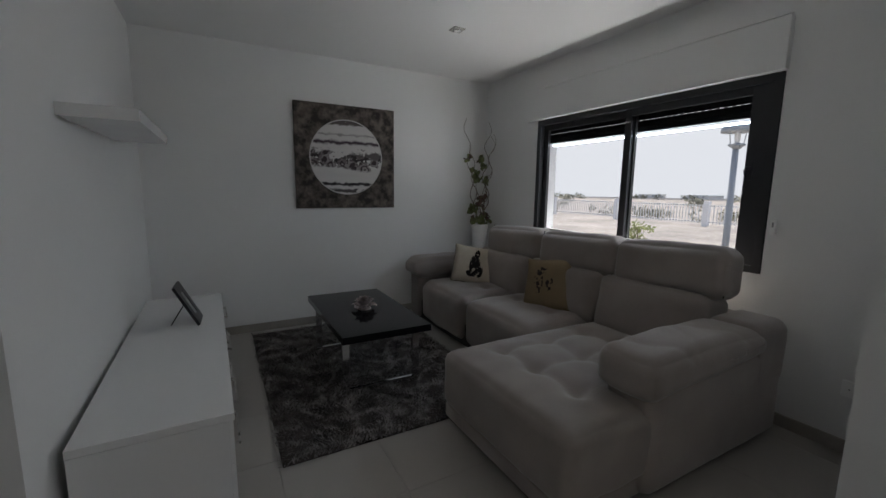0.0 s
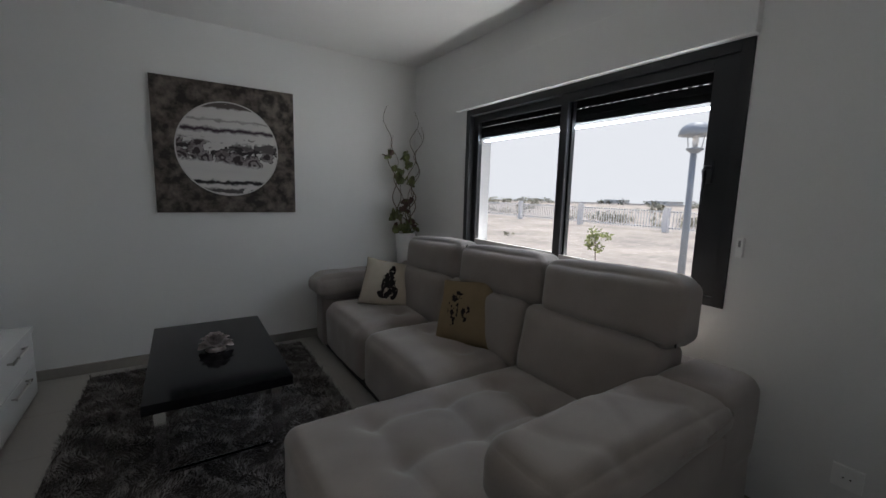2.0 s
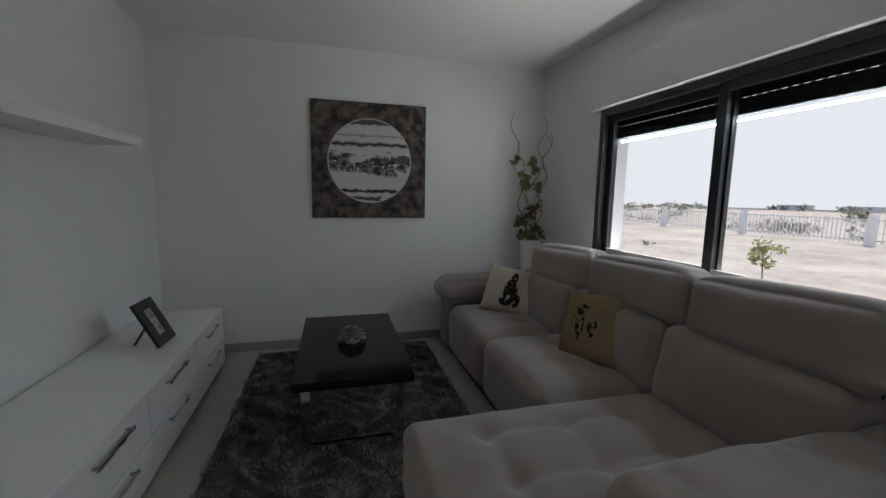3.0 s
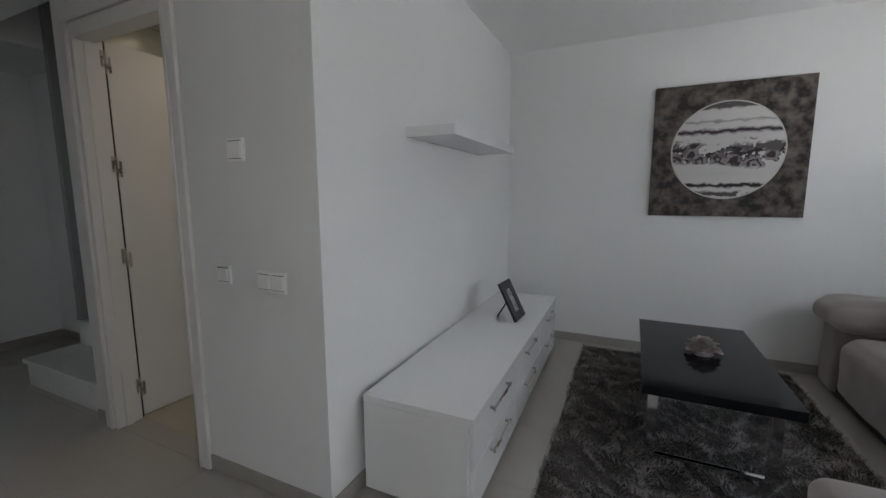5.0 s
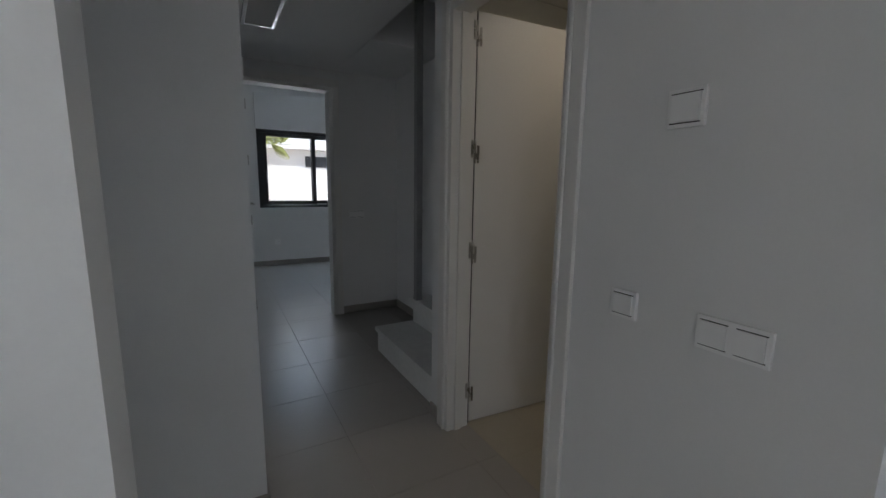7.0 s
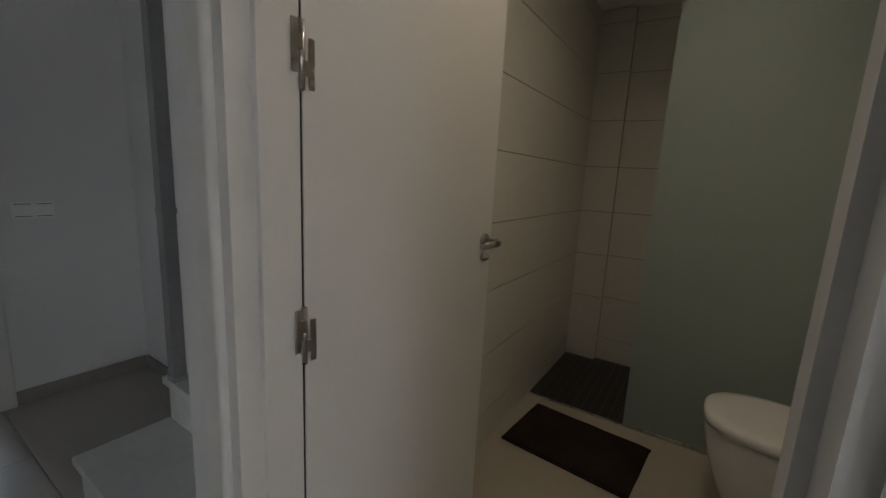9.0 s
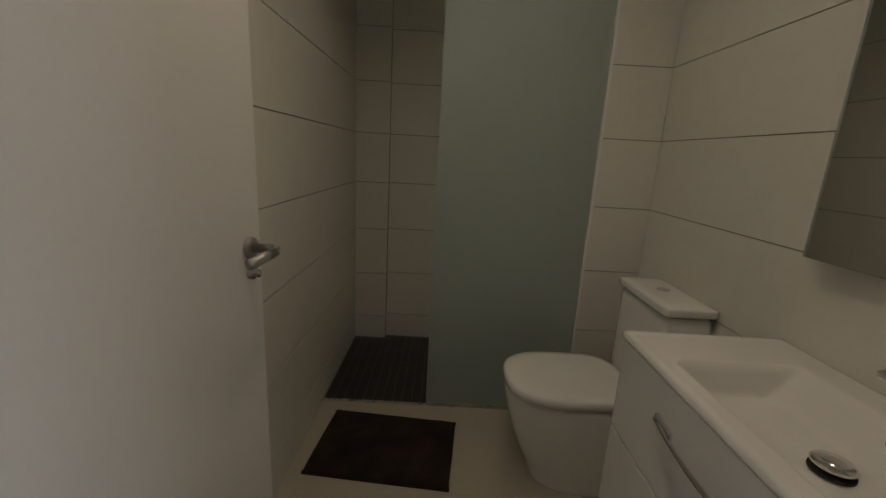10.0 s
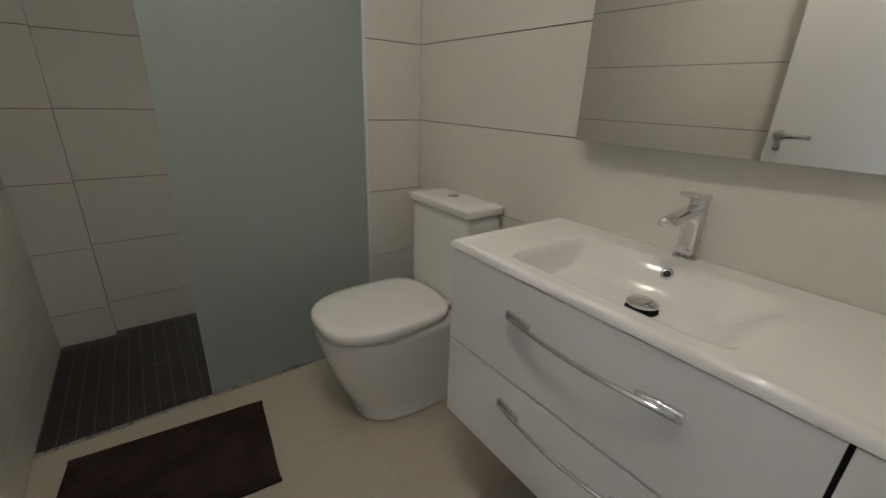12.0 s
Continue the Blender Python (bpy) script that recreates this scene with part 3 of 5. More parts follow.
frame2 = structure(obj("door_frame_2", boxes((-3.852, -3.708, 1.02, 1.06, -0.008, 2.095), (-3.852, -3.708, 1.762, 1.80, -0.008, 2.095), (-3.852, -3.708, 1.06, 1.762, 2.07, 2.095)), DOORWHITE), "white door frame of the far room", "door frame")
for rows in ([(-3.719, -3.700, 0.965, 1.03, -0.008, 2.10)], [(-3.719, -3.700, 1.79, 1.853, -0.008, 2.10)], [(-3.719, -3.700, 0.965, 1.853, 2.1005, 2.165)]):
    part("trim", boxes(*rows), DOORWHITE, frame2, bevel=0.005)
door_leaf("door_2", "white flush door opened into the far room", -3.86, 1.055, 0.66, 2.03, 176, (), 1)
for z in (1.9, 1.45, 0.95, 0.2):
    hinge_pair(frame2, -3.716, 1.066, z, 90)


def skirting(*rows):
    for r in rows:
        structure(obj("baseboard", box(*r), SKIRT, bevel=0.002, segs=1), "grey-beige tile skirting", "skirting")


B = 0.072
skirting((TX, WX, PX - 0.010, PX, 0, B), (TX, TX + 0.010, SY, PX - 0.010, 0, B), (-0.808, TX + 0.010, SY - 0.010, SY, 0, B), (-1.765, -1.665, SY - 0.010, SY, 0, B),
         (WX - 0.010, WX, 0.785, PX - 0.010, 0, B), (2.105, 2.115, 0.175, 0.795, 0, B), (2.115, WX - 0.010, 0.785, 0.795, 0, B), (2.115, WX, 0.175, 0.185, 0, B),
         (-0.56, -0.55, -2.7, 0.696, 0, B), (-0.68, -0.55, 0.686, 0.696, 0, B), (-1.46, -1.45, -0.6, 0.94, 0, B), (-3.70, -1.45, 0.93, 0.94, 0, B),
         (-3.72, -3.71, 1.854, 2.41, 0, B), (-3.71, -2.82, 2.41, 2.42, 0, B), (-6.55, -6.54, -1.1, 3.6, 0, B), (-6.54, -3.84, 3.59, 3.6, 0, B), (-6.54, -3.84, -1.1, -1.09, 0, B))

# stairs
stairs = structure(new("stairs"), "white stone stairs rising beside the bathroom wall", "stairs")
stairs.location = (-2.25, 1.84, 0)
for i in range(9):
    y = 1.84 + 0.295 * i
    z = 0.187 * (i + 1)
    part("step", box(-2.72 + 2.25, -1.767 + 2.25, y - 1.84, y + 0.31 - 1.84 if i < 8 else 2.75, 0 if i < 1 else z - 0.187 - 0.02, z - 0.03), MARBLE, stairs)
    part("tread", box(-2.735 + 2.25, -1.767 + 2.25, y - 0.018 - 1.84, y + 0.30 - 1.84, z - 0.03, z), MARBLE, stairs, bevel=0.004)
post = tagged(new("stair_post"), "dark grey steel post standing on the stairs", "post")
post.location = (-2.660, 2.145, 0.374)
part("tube", box(-0.024, 0.024, -0.024, 0.024, 0, 2.62), POST, post, bevel=0.003)
for z in (0.015, 0.68):
    part("bracket", moved(soft(0.062, 0.055, 0.030, 0.008, cuts=4), pose(0, 0, z)), POST, post)

# ---- living room things ----
pic = tagged(new("painting"), "square dark canvas with a white round landscape motif", "painting")
pic.location = (1.482, PX, 1.566)


def painting_material():
    m = bpy.data.materials.new("canvas_print")
    m.use_nodes = True
    nt = m.node_tree
    n, l = nt.nodes, nt.links
    b = n["Principled BSDF"]
    b.inputs["Roughness"].default_value = 0.75
    co = n.new("ShaderNodeTexCoord")
    sep = n.new("ShaderNodeSeparateXYZ")
    l.new(co.outputs["Object"], sep.inputs[0])

    def math_(op, a, c, clamp=False):
        q = n.new("ShaderNodeMath")
        q.operation, q.use_clamp = op, clamp
        for i, v in enumerate((a, c)):
            if isinstance(v, (int, float)):
                q.inputs[i].default_value = v
            else:
                l.new(v, q.inputs[i])
        return q.outputs[0]

    def noise_(scale, detail, stretch):
        mp = n.new("ShaderNodeMapping")
        mp.inputs["Scale"].default_value = stretch
        l.new(co.outputs["Object"], mp.inputs[0])
        t = n.new("ShaderNodeTexNoise")
        t.inputs["Scale"].default_value, t.inputs["Detail"].default_value = scale, detail
        l.new(mp.outputs[0], t.inputs["Vector"])
        return t.outputs["Fac"]

    def mixc(f, a, c):
        q = n.new("ShaderNodeMix")
        q.data_type = "RGBA"
        l.new(f, q.inputs["Factor"])
        for i, v in ((6, a), (7, c)):
            if isinstance(v, tuple):
                q.inputs[i].default_value = (*v, 1)
            else:
                l.new(v, q.inputs[i])
        return q.outputs[2]
    x, z = sep.outputs["X"], sep.outputs["Z"]
    rough_edge = math_("MULTIPLY", math_("SUBTRACT", noise_(22, 4, (1, 1, 1)), 0.5), 0.05)
    zz = math_("ADD", z, rough_edge)

    def band(z0, z1, soft_edge):
        up = math_("DIVIDE", math_("SUBTRACT", zz, z0), soft_edge, True)
        dn = math_("DIVIDE", math_("SUBTRACT", z1, zz), soft_edge, True)
        return math_("MULTIPLY", up, dn)
    mottle = math_("ADD", math_("MULTIPLY", math_("SUBTRACT", noise_(17, 12, (1, 1, 1)), 0.5), 3.6), 0.42, True)
    ground = mixc(mottle, (0.026, 0.020, 0.017), (0.17, 0.142, 0.120))
    paper = mixc(noise_(5, 5, (0.4, 1, 3)), (0.56, 0.54, 0.53), (0.70, 0.68, 0.66))
    streak = math_("GREATER_THAN", noise_(14, 5, (0.3, 1, 2)), 0.40)
    c = mixc(math_("MULTIPLY", band(0.285, 0.36, 0.015), streak), paper, (0.10, 0.085, 0.08))
    c = mixc(math_("MULTIPLY", band(0.19, 0.215, 0.01), noise_(9, 4, (1, 1, 1))), c, (0.09, 0.08, 0.08))
    c = mixc(band(0.110, 0.160, 0.020), c, (0.045, 0.025, 0.04))
    blot = math_("GREATER_THAN", noise_(9, 3, (1, 1, 1.7)), 0.475)
    fineb = math_("GREATER_THAN", noise_(34, 6, (1, 1, 1)), 0.43)
    c = mixc(math_("MULTIPLY", band(-0.10, 0.055, 0.03), math_("MULTIPLY", blot, fineb)), c, (0.035, 0.028, 0.03))
    vo = n.new("ShaderNodeTexVoronoi")
    vo.inputs["Scale"].default_value = 8.5
    vo.inputs["Randomness"].default_value = 0.8
    l.new(co.outputs["Object"], vo.inputs["Vector"])
    wob = math_("ADD", vo.outputs["Distance"], math_("MULTIPLY", math_("SUBTRACT", noise_(30, 3, (1, 1, 1)), 0.5), 0.45))
    petals = math_("GREATER_THAN", math_("SINE", math_("MULTIPLY", wob, 26.0), 0.0), 0.15)
    heads = math_("LESS_THAN", wob, 0.52)
    tilted = math_("ADD", zz, math_("MULTIPLY", x, 0.10))
    row = math_("MULTIPLY", math_("DIVIDE", math_("ADD", tilted, 0.115), 0.02, True), math_("DIVIDE", math_("SUBTRACT", 0.045, tilted), 0.02, True))
    c = mixc(math_("MULTIPLY", row, math_("MULTIPLY", heads, 0.8)), c, (0.20, 0.17, 0.175))
    c = mixc(math_("MULTIPLY", row, math_("MULTIPLY", heads, petals)), c, (0.05, 0.035, 0.04))
    c = mixc(math_("MULTIPLY", band(-0.02, 0.085, 0.02), math_("GREATER_THAN", noise_(6, 5, (1, 1, 2)), 0.56)), c, (0.11, 0.10, 0.10))
    c = mixc(band(-0.265, -0.228, 0.012), c, (0.018, 0.016, 0.018))
    c = mixc(math_("MULTIPLY", band(-0.33, -0.285, 0.012), math_("GREATER_THAN", noise_(9, 4, (1, 1, 2)), 0.45)), c, (0.08, 0.075, 0.075))
    rad = math_("SQRT", math_("ADD", math_("MULTIPLY", x, x), math_("MULTIPLY", math_("ADD", z, 0.0), math_("ADD", z, 0.0))), 0.0)
    ring = math_("MULTIPLY", math_("GREATER_THAN", rad, 0.334), 1.0)
    c = mixc(ring, c, (0.55, 0.53, 0.52))
    outside = math_("GREATER_THAN", rad, 0.343)
    c = mixc(outside, c, ground)
    l.new(c, b.inputs["Base Color"])
    bp = n.new("ShaderNodeBump")
    bp.inputs["Strength"].default_value = 0.15
    l.new(noise_(260, 2, (1, 1, 1)), bp.inputs["Height"])
    l.new(bp.outputs[0], b.inputs["Normal"])
    return m


part("canvas", box(-0.468, 0.468, -0.028, -0.002, -0.469, 0.469), painting_material(), pic, bevel=0.003)

cab = tagged(new("tv_cabinet"), "low white gloss cabinet with six drawers and bar pulls", "cabinet")
cab.matrix_basis = pose(0.150, 2.975, 0, 0, 0, 0.9)
CY0, CY1 = 1.982 - 2.975, 3.965 - 2.975
part("body", boxes((-0.235, 0.222, CY0 + 0.001, CY1 - 0.001, 0.03, 0.405)), LACQUER, cab)
part("plinth", box(-0.20, 0.19, CY0 + 0.03, CY1 - 0.03, 0, 0.03), SHADOWGAP, cab)
part("top", box(-0.240, 0.248, CY0, CY1, 0.408, 0.438), LACQUER, cab, bevel=0.003)
for ya in (CY0, CY1 - 0.018):
    part("side_panel", box(-0.238, 0.226, ya - 0.002 if ya < 0 else ya, ya + 0.018 if ya < 0 else ya + 0.020, 0.02, 0.4075), LACQUER, cab, bevel=0.002)
wd = (CY1 - CY0 - 0.04) / 3
for i in range(3):
    for z0, z1 in ((0.035, 0.215), (0.221, 0.403)):
        ya = CY0 + 0.02 + i * wd
        dr = part("drawer", box(0.224, 0.243, ya + 0.003, ya + wd - 0.003, z0, z1), LACQUER, cab, bevel=0.002)
        ym = ya + wd / 2
        hz = z1 - 0.028
        hd = part("handle", box(0.262, 0.270, ym - 0.135, ym + 0.135, hz - 0.007, hz + 0.007), STEEL, dr, "brushed steel bar pull", bevel=0.002)
        for s in (-1, 1):
            part("handle_foot", box(0.242, 0.263, ym + s * 0.12 - 0.005, ym + s * 0.12 + 0.005, hz - 0.005, hz + 0.005), STEEL, dr)

shelf = tagged(obj("wall_shelf", box(TX, 0.150, 2.42, 3.43, 1.535, 1.585), LACQUER, bevel=0.003), "white floating shelf fixed to the wall", "shelf")

pf = tagged(new("photo_frame"), "black photo frame leaning on its strut on the cabinet", "photo frame")
pf.matrix_basis = pose(0.262, 3.262, 0.438, 0, 0, 88)
tilt = pose(0, 0, 0.004, -26.5)
fw, fh = 0.104, 0.268
part("surround", moved(boxes((-fw, fw, -0.008, 0.008, 0, 0.055), (-fw, fw, -0.008, 0.008, fh - 0.055, fh), (-fw, -fw + 0.065, -0.008, 0.008, 0.055, fh - 0.055), (fw - 0.065, fw, -0.008, 0.008, 0.055, fh - 0.055)), tilt), BLACKFRAME, pf)
part("print", moved(box(-fw + 0.064, fw - 0.064, -0.004, 0.006, 0.054, fh - 0.054), tilt), PHOTO, pf, "small grey photograph")
part("strut", moved(box(-0.016, 0.016, -0.003, 0.003, 0, 0.155), pose(-0.02, 0.152, 0.002, 31)), BLACKFRAME, pf, "folding black strut", bevel=0.001)

table = tagged(new("coffee_table"), "black gloss coffee table with chrome leg frames on the rug", "coffee table")
table.location = (1.27, 3.105, 0.03)
part("tabletop", box(-0.287, 0.287, -0.522, 0.522, 0.355, 0.398), BLACKGLOSS, table, bevel=0.003)
part("apron", box(-0.19, 0.19, -0.37, 0.37, 0.335, 0.3545), BLACKGLOSS, table)
for y in (-0.385, 0.385):
    for x in (-0.235, 0.235):
        part("leg", box(x - 0.022, x + 0.022, y - 0.010, y + 0.010, 0.012, 0.355), CHROME, table, bevel=0.002)
    part("foot_bar", box(-0.257, 0.257, y - 0.011, y + 0.011, 0, 0.012), CHROME, table, bevel=0.002)

orn = tagged(new("rose_ornament"), "silvery rose-shaped ornament on the coffee table", "ornament")
orn.location = (1.275, 3.09, 0.428)
part("base", lathe([(0.045, 0), (0.05, 0.004), (0.035, 0.02), (0.02, 0.035)], 20), ORNAMENT, orn, smooth=True)
prng = random.Random(9)
for ringi, (count, rad, z, size, lean) in enumerate(((6, 0.062, 0.035, 0.055, 65), (6, 0.045, 0.055, 0.05, 40), (5, 0.026, 0.07, 0.042, 20), (3, 0.012, 0.078, 0.032, 6))):
    for k in range(count):
        a = 360 * (k + 0.5 * (ringi % 2)) / count + prng.uniform(-6, 6)
        bm = bmesh.new()
        bmesh.ops.create_grid(bm, x_segments=7, y_segments=7, size=1)
        for v in bm.verts:
            u, w = v.co.x, v.co.y
            rr = 1 - 0.35 * max(0, w) ** 2
            v.co = Vector((u * rr * size * 0.75, 0.35 * size * (u * u) - 0.25 * size * max(0, w) ** 2, (w + 1) * size * 0.55 * (1 - 0.25 * u * u)))
        part("petal", moved(bm, pose(0, 0, z - 0.02, 0, 0, a) @ pose(0, -rad * 0.55, 0, lean)), ORNAMENT, orn, smooth=True)

# rug with pile
rugm = np.random.default_rng(3)
rug = tagged(new("rug"), "dark grey-brown shaggy rug under the coffee table", "rug")
rug.location = (1.27, 3.15, 0)
part("backing", box(-0.675, 0.675, -0.95, 0.95, 0, 0.012), RUG, rug, bevel=0.004)
N = 30000
px, py = rugm.uniform(-0.68, 0.68, N), rugm.uniform(-0.955, 0.955, N)
ang, lean_, hgt = rugm.uniform(0, 6.283, N), rugm.uniform(0.008, 0.034, N), rugm.uniform(0.016, 0.034, N)
wdt = rugm.uniform(0.0025, 0.005, N)
flow = 2.2 * np.sin(px * 17 + 2 * np.sin(py * 9)) + 2.0 * np.sin(py * 21 + 2 * np.sin(px * 13)) + ang * 0.25
dx, dy = np.cos(flow), np.sin(flow)
verts = np.empty((N, 3, 3))
verts[:, 0] = np.stack([px - dy * wdt, py + dx * wdt, np.full(N, 0.008)], 1)
verts[:, 1] = np.stack([px + dy * wdt, py - dx * wdt, np.full(N, 0.008)], 1)
verts[:, 2] = np.stack([px + dx * lean_, py + dy * lean_, hgt], 1)
me = bpy.data.meshes.new("pile")
me.from_pydata(verts.reshape(-1, 3).tolist(), [], np.arange(3 * N).reshape(-1, 3).tolist())
pile_mat = mat("rug_pile", (0.10, 0.088, 0.083), 0.9, vary=0.42, scale=15, fine=120, bump=0.0, spec=0.25, tint=(0.27, 0.25, 0.24))
me.materials.append(pile_mat)
pile = new("pile", me)
pile.parent = rug
pile["kind"] = "stuff"

# corner sofa
sofa = tagged(new("corner_sofa"), "taupe fabric corner sofa with tufted chaise and tall headrests", "sofa")
sofa.location = (2.3, 2.7, 0)
SX, SYY = 2.3, 2.7


def cushion(name, x0, x1, y0, y1, z0, z1, r, bulge, label="", dents=(), tilt_=(0, 0, 0), cuts=16, wave=0.006, seed=0):
    c = ((x0 + x1) / 2 - SX, (y0 + y1) / 2 - SYY, (z0 + z1) / 2)
    bm = soft(x1 - x0, y1 - y0, z1 - z0, r, bulge, cuts, dents, wave, seed)
    return part(name, moved(bm, pose(*c, *tilt_)), FABRIC, sofa, label, smooth=True)


def tufted(sx, sy, sz, r, cols, rows, depth, seed):
    """A quilted seat block: buttons pulled in at the crossings of cols and rows, with creases between them."""
    bm = soft(sx, sy, sz, r, (0.012, 0.012, 0.022), 58, (), 0.006, seed)

    def near(v, marks):
        return min(abs(v - m) for m in marks)
    for v in bm.verts:
        if v.co.z > sz / 2 - 0.045:
            x, y = v.co.x + 0.012 * noise.noise(v.co * 6), v.co.y + 0.012 * noise.noise(v.co * 6 + Vector((9, 0, 0)))
            inx = max(0.0, min(1.0, min(x - cols[0] + 0.10, cols[-1] + 0.10 - x) / 0.10))
            iny = max(0.0, min(1.0, min(y - rows[0] + 0.10, rows[-1] + 0.10 - y) / 0.10))
            dx, dy = near(x, cols), near(y, rows)
            crease = max(math.exp(-dx / 0.042) * iny, math.exp(-dy / 0.042) * inx)
            button = math.exp(-(dx * dx + dy * dy) / 0.0035)
            v.co.z -= depth * (0.50 * crease * (0.45 + 0.55 * inx * iny) + 0.75 * button)
    return bm


part("base", boxes((1.46 - SX, 2.95 - SX, 1.32 - SYY, 2.16 - SYY, 0.02, 0.20), (2.10 - SX, 2.95 - SX, 2.16 - SYY, 4.05 - SYY, 0.02, 0.20)), SEAM, sofa, "dark recessed base")
part("plinth", moved(soft(1.16, 0.90, 0.085, 0.012, cuts=6), pose(2.0275 - SX, 1.75 - SYY, 0.075)), FABRIC, sofa, smooth=True)
part("chaise_seat", moved(tufted(1.185, 0.93, 0.305, 0.05, (-0.30, 0.02, 0.33), (-0.22, 0.04, 0.30), 0.040, 2), pose(2.0275 - SX, 1.75 - SYY, 0.260)), FABRIC, sofa, "tufted chaise seat", smooth=True)
tuft2 = [(0.05, y, 0.030, 0.06) for y in (-0.18, 0.18)]
cushion("seat", 2.065, 2.70, 2.225, 3.02, 0.05, 0.415, 0.075, (0.012, 0.006, 0.028), "", tuft2, cuts=24, wave=0.008, seed=3)
cushion("seat", 2.065, 2.70, 3.03, 3.80, 0.05, 0.415, 0.075, (0.012, 0.006, 0.028), "", tuft2, cuts=24, wave=0.008, seed=4)
for i, (ya, yb) in enumerate(((1.50, 2.185), (2.19, 2.895), (2.90, 3.62))):
    cushion("backrest", 2.585, 2.86, ya, yb, 0.36, 0.725, 0.05, (0.035, 0.004, 0.012), "", (), (0, 9, 0), 20, 0.007, 10 + i)
    hy = ya - 0.055
    cushion("headrest", 2.655, 2.865, hy, yb - 0.06, 0.705 - 0.01 * i, 0.980 - 0.015 * i, 0.062, (0.030, 0.006, 0.016), "raised headrest", (), (-2.5, 5, 0), 26, 0.006, 20 + i)
    for yy in (hy + 0.012, yb - 0.072):
        part("seam", tube([(2.69 - SX + 0.012 * k, yy - SYY + 0.003 * math.sin(k), 0.735 + 0.055 * k) for k in range(5)], 0.0035, 6), SEAM, sofa)
cushion("back_frame", 2.80, 2.98, 1.30, 4.06, 0.05, 0.62, 0.04, (0.004, 0.004, 0.01), cuts=12, wave=0.004, seed=30)
cushion("arm", 1.86, 2.96, 1.258, 1.50, 0.03, 0.525, 0.045, (0.012, 0.006, 0.008), "", (), (0, 0, 0), 22, 0.004, 31)
cushion("arm_end", 2.62, 2.965, 1.255, 1.51, 0.30, 0.64, 0.055, (0.004, 0.004, 0.008), "raised rear end of the arm", (), (0, 0, 0), 18, 0.004, 36)
bm = soft(0.90, 0.295, 0.165, 0.064, (0.014, 0.008, 0.016), 44, ((-0.30, 0.02, 0.010, 0.07), (0.10, -0.03, 0.008, 0.09)), 0.007, 32)
for v in bm.verts:
    # folds across the pad, its front end drooping and its back end thinner
    u = v.co.x / 0.475
    fold = math.exp(-((v.co.x + 0.27 + 0.5 * v.co.y) / 0.022) ** 2) + 0.7 * math.exp(-((v.co.x - 0.13 + 0.8 * v.co.y) / 0.018) ** 2) + 0.6 * math.exp(-((v.co.x + 0.05 - 0.6 * v.co.y) / 0.02) ** 2)
    if v.co.z > 0:
        v.co.z -= 0.0045 * fold + 0.018 * max(0.0, u) ** 2 + 0.012 * max(0.0, -u) ** 3
    else:
        v.co.z -= 0.030 * max(0.0, -u) ** 2 - 0.035 * max(0.0, u)
part("arm_pad", moved(bm, pose(2.27 - SX, 1.385 - SYY, 0.554)), FABRIC, sofa, "rounded arm pad", smooth=True)
# dark tube puts the contact shade into the crease below the pad
part("arm_seam", tube([(x - SX, 1.250 - SYY, 0.522 + 0.06 * max(0.0, x - 2.2)) for x in (1.93, 2.05, 2.2, 2.4, 2.6)], 0.005, 6), SEAM, sofa, "dark line for the shade under the arm pad")
cushion("arm", 2.07, 2.97, 3.84, 4.05, 0.03, 0.47, 0.035, (0.004, 0.008, 0.01), "", (), (0, 0, 0), 14, 0.005, 33)
cushion("arm_pad", 2.02, 2.90, 3.76, 4.08, 0.44, 0.615, 0.075, (0.02, 0.012, 0.02), "rounded arm pad", (), (0, 0, 0), 24, 0.010, 34)
for x in (1.52, 2.85):
    for y in (1.36, 2.12) if x < 2 else (1.36, 4.0):
        part("foot", box(x - 0.03 - SX, x + 0.03 - SX, y - 0.03 - SYY, y + 0.03 - SYY, 0, 0.045), SEAM, sofa)


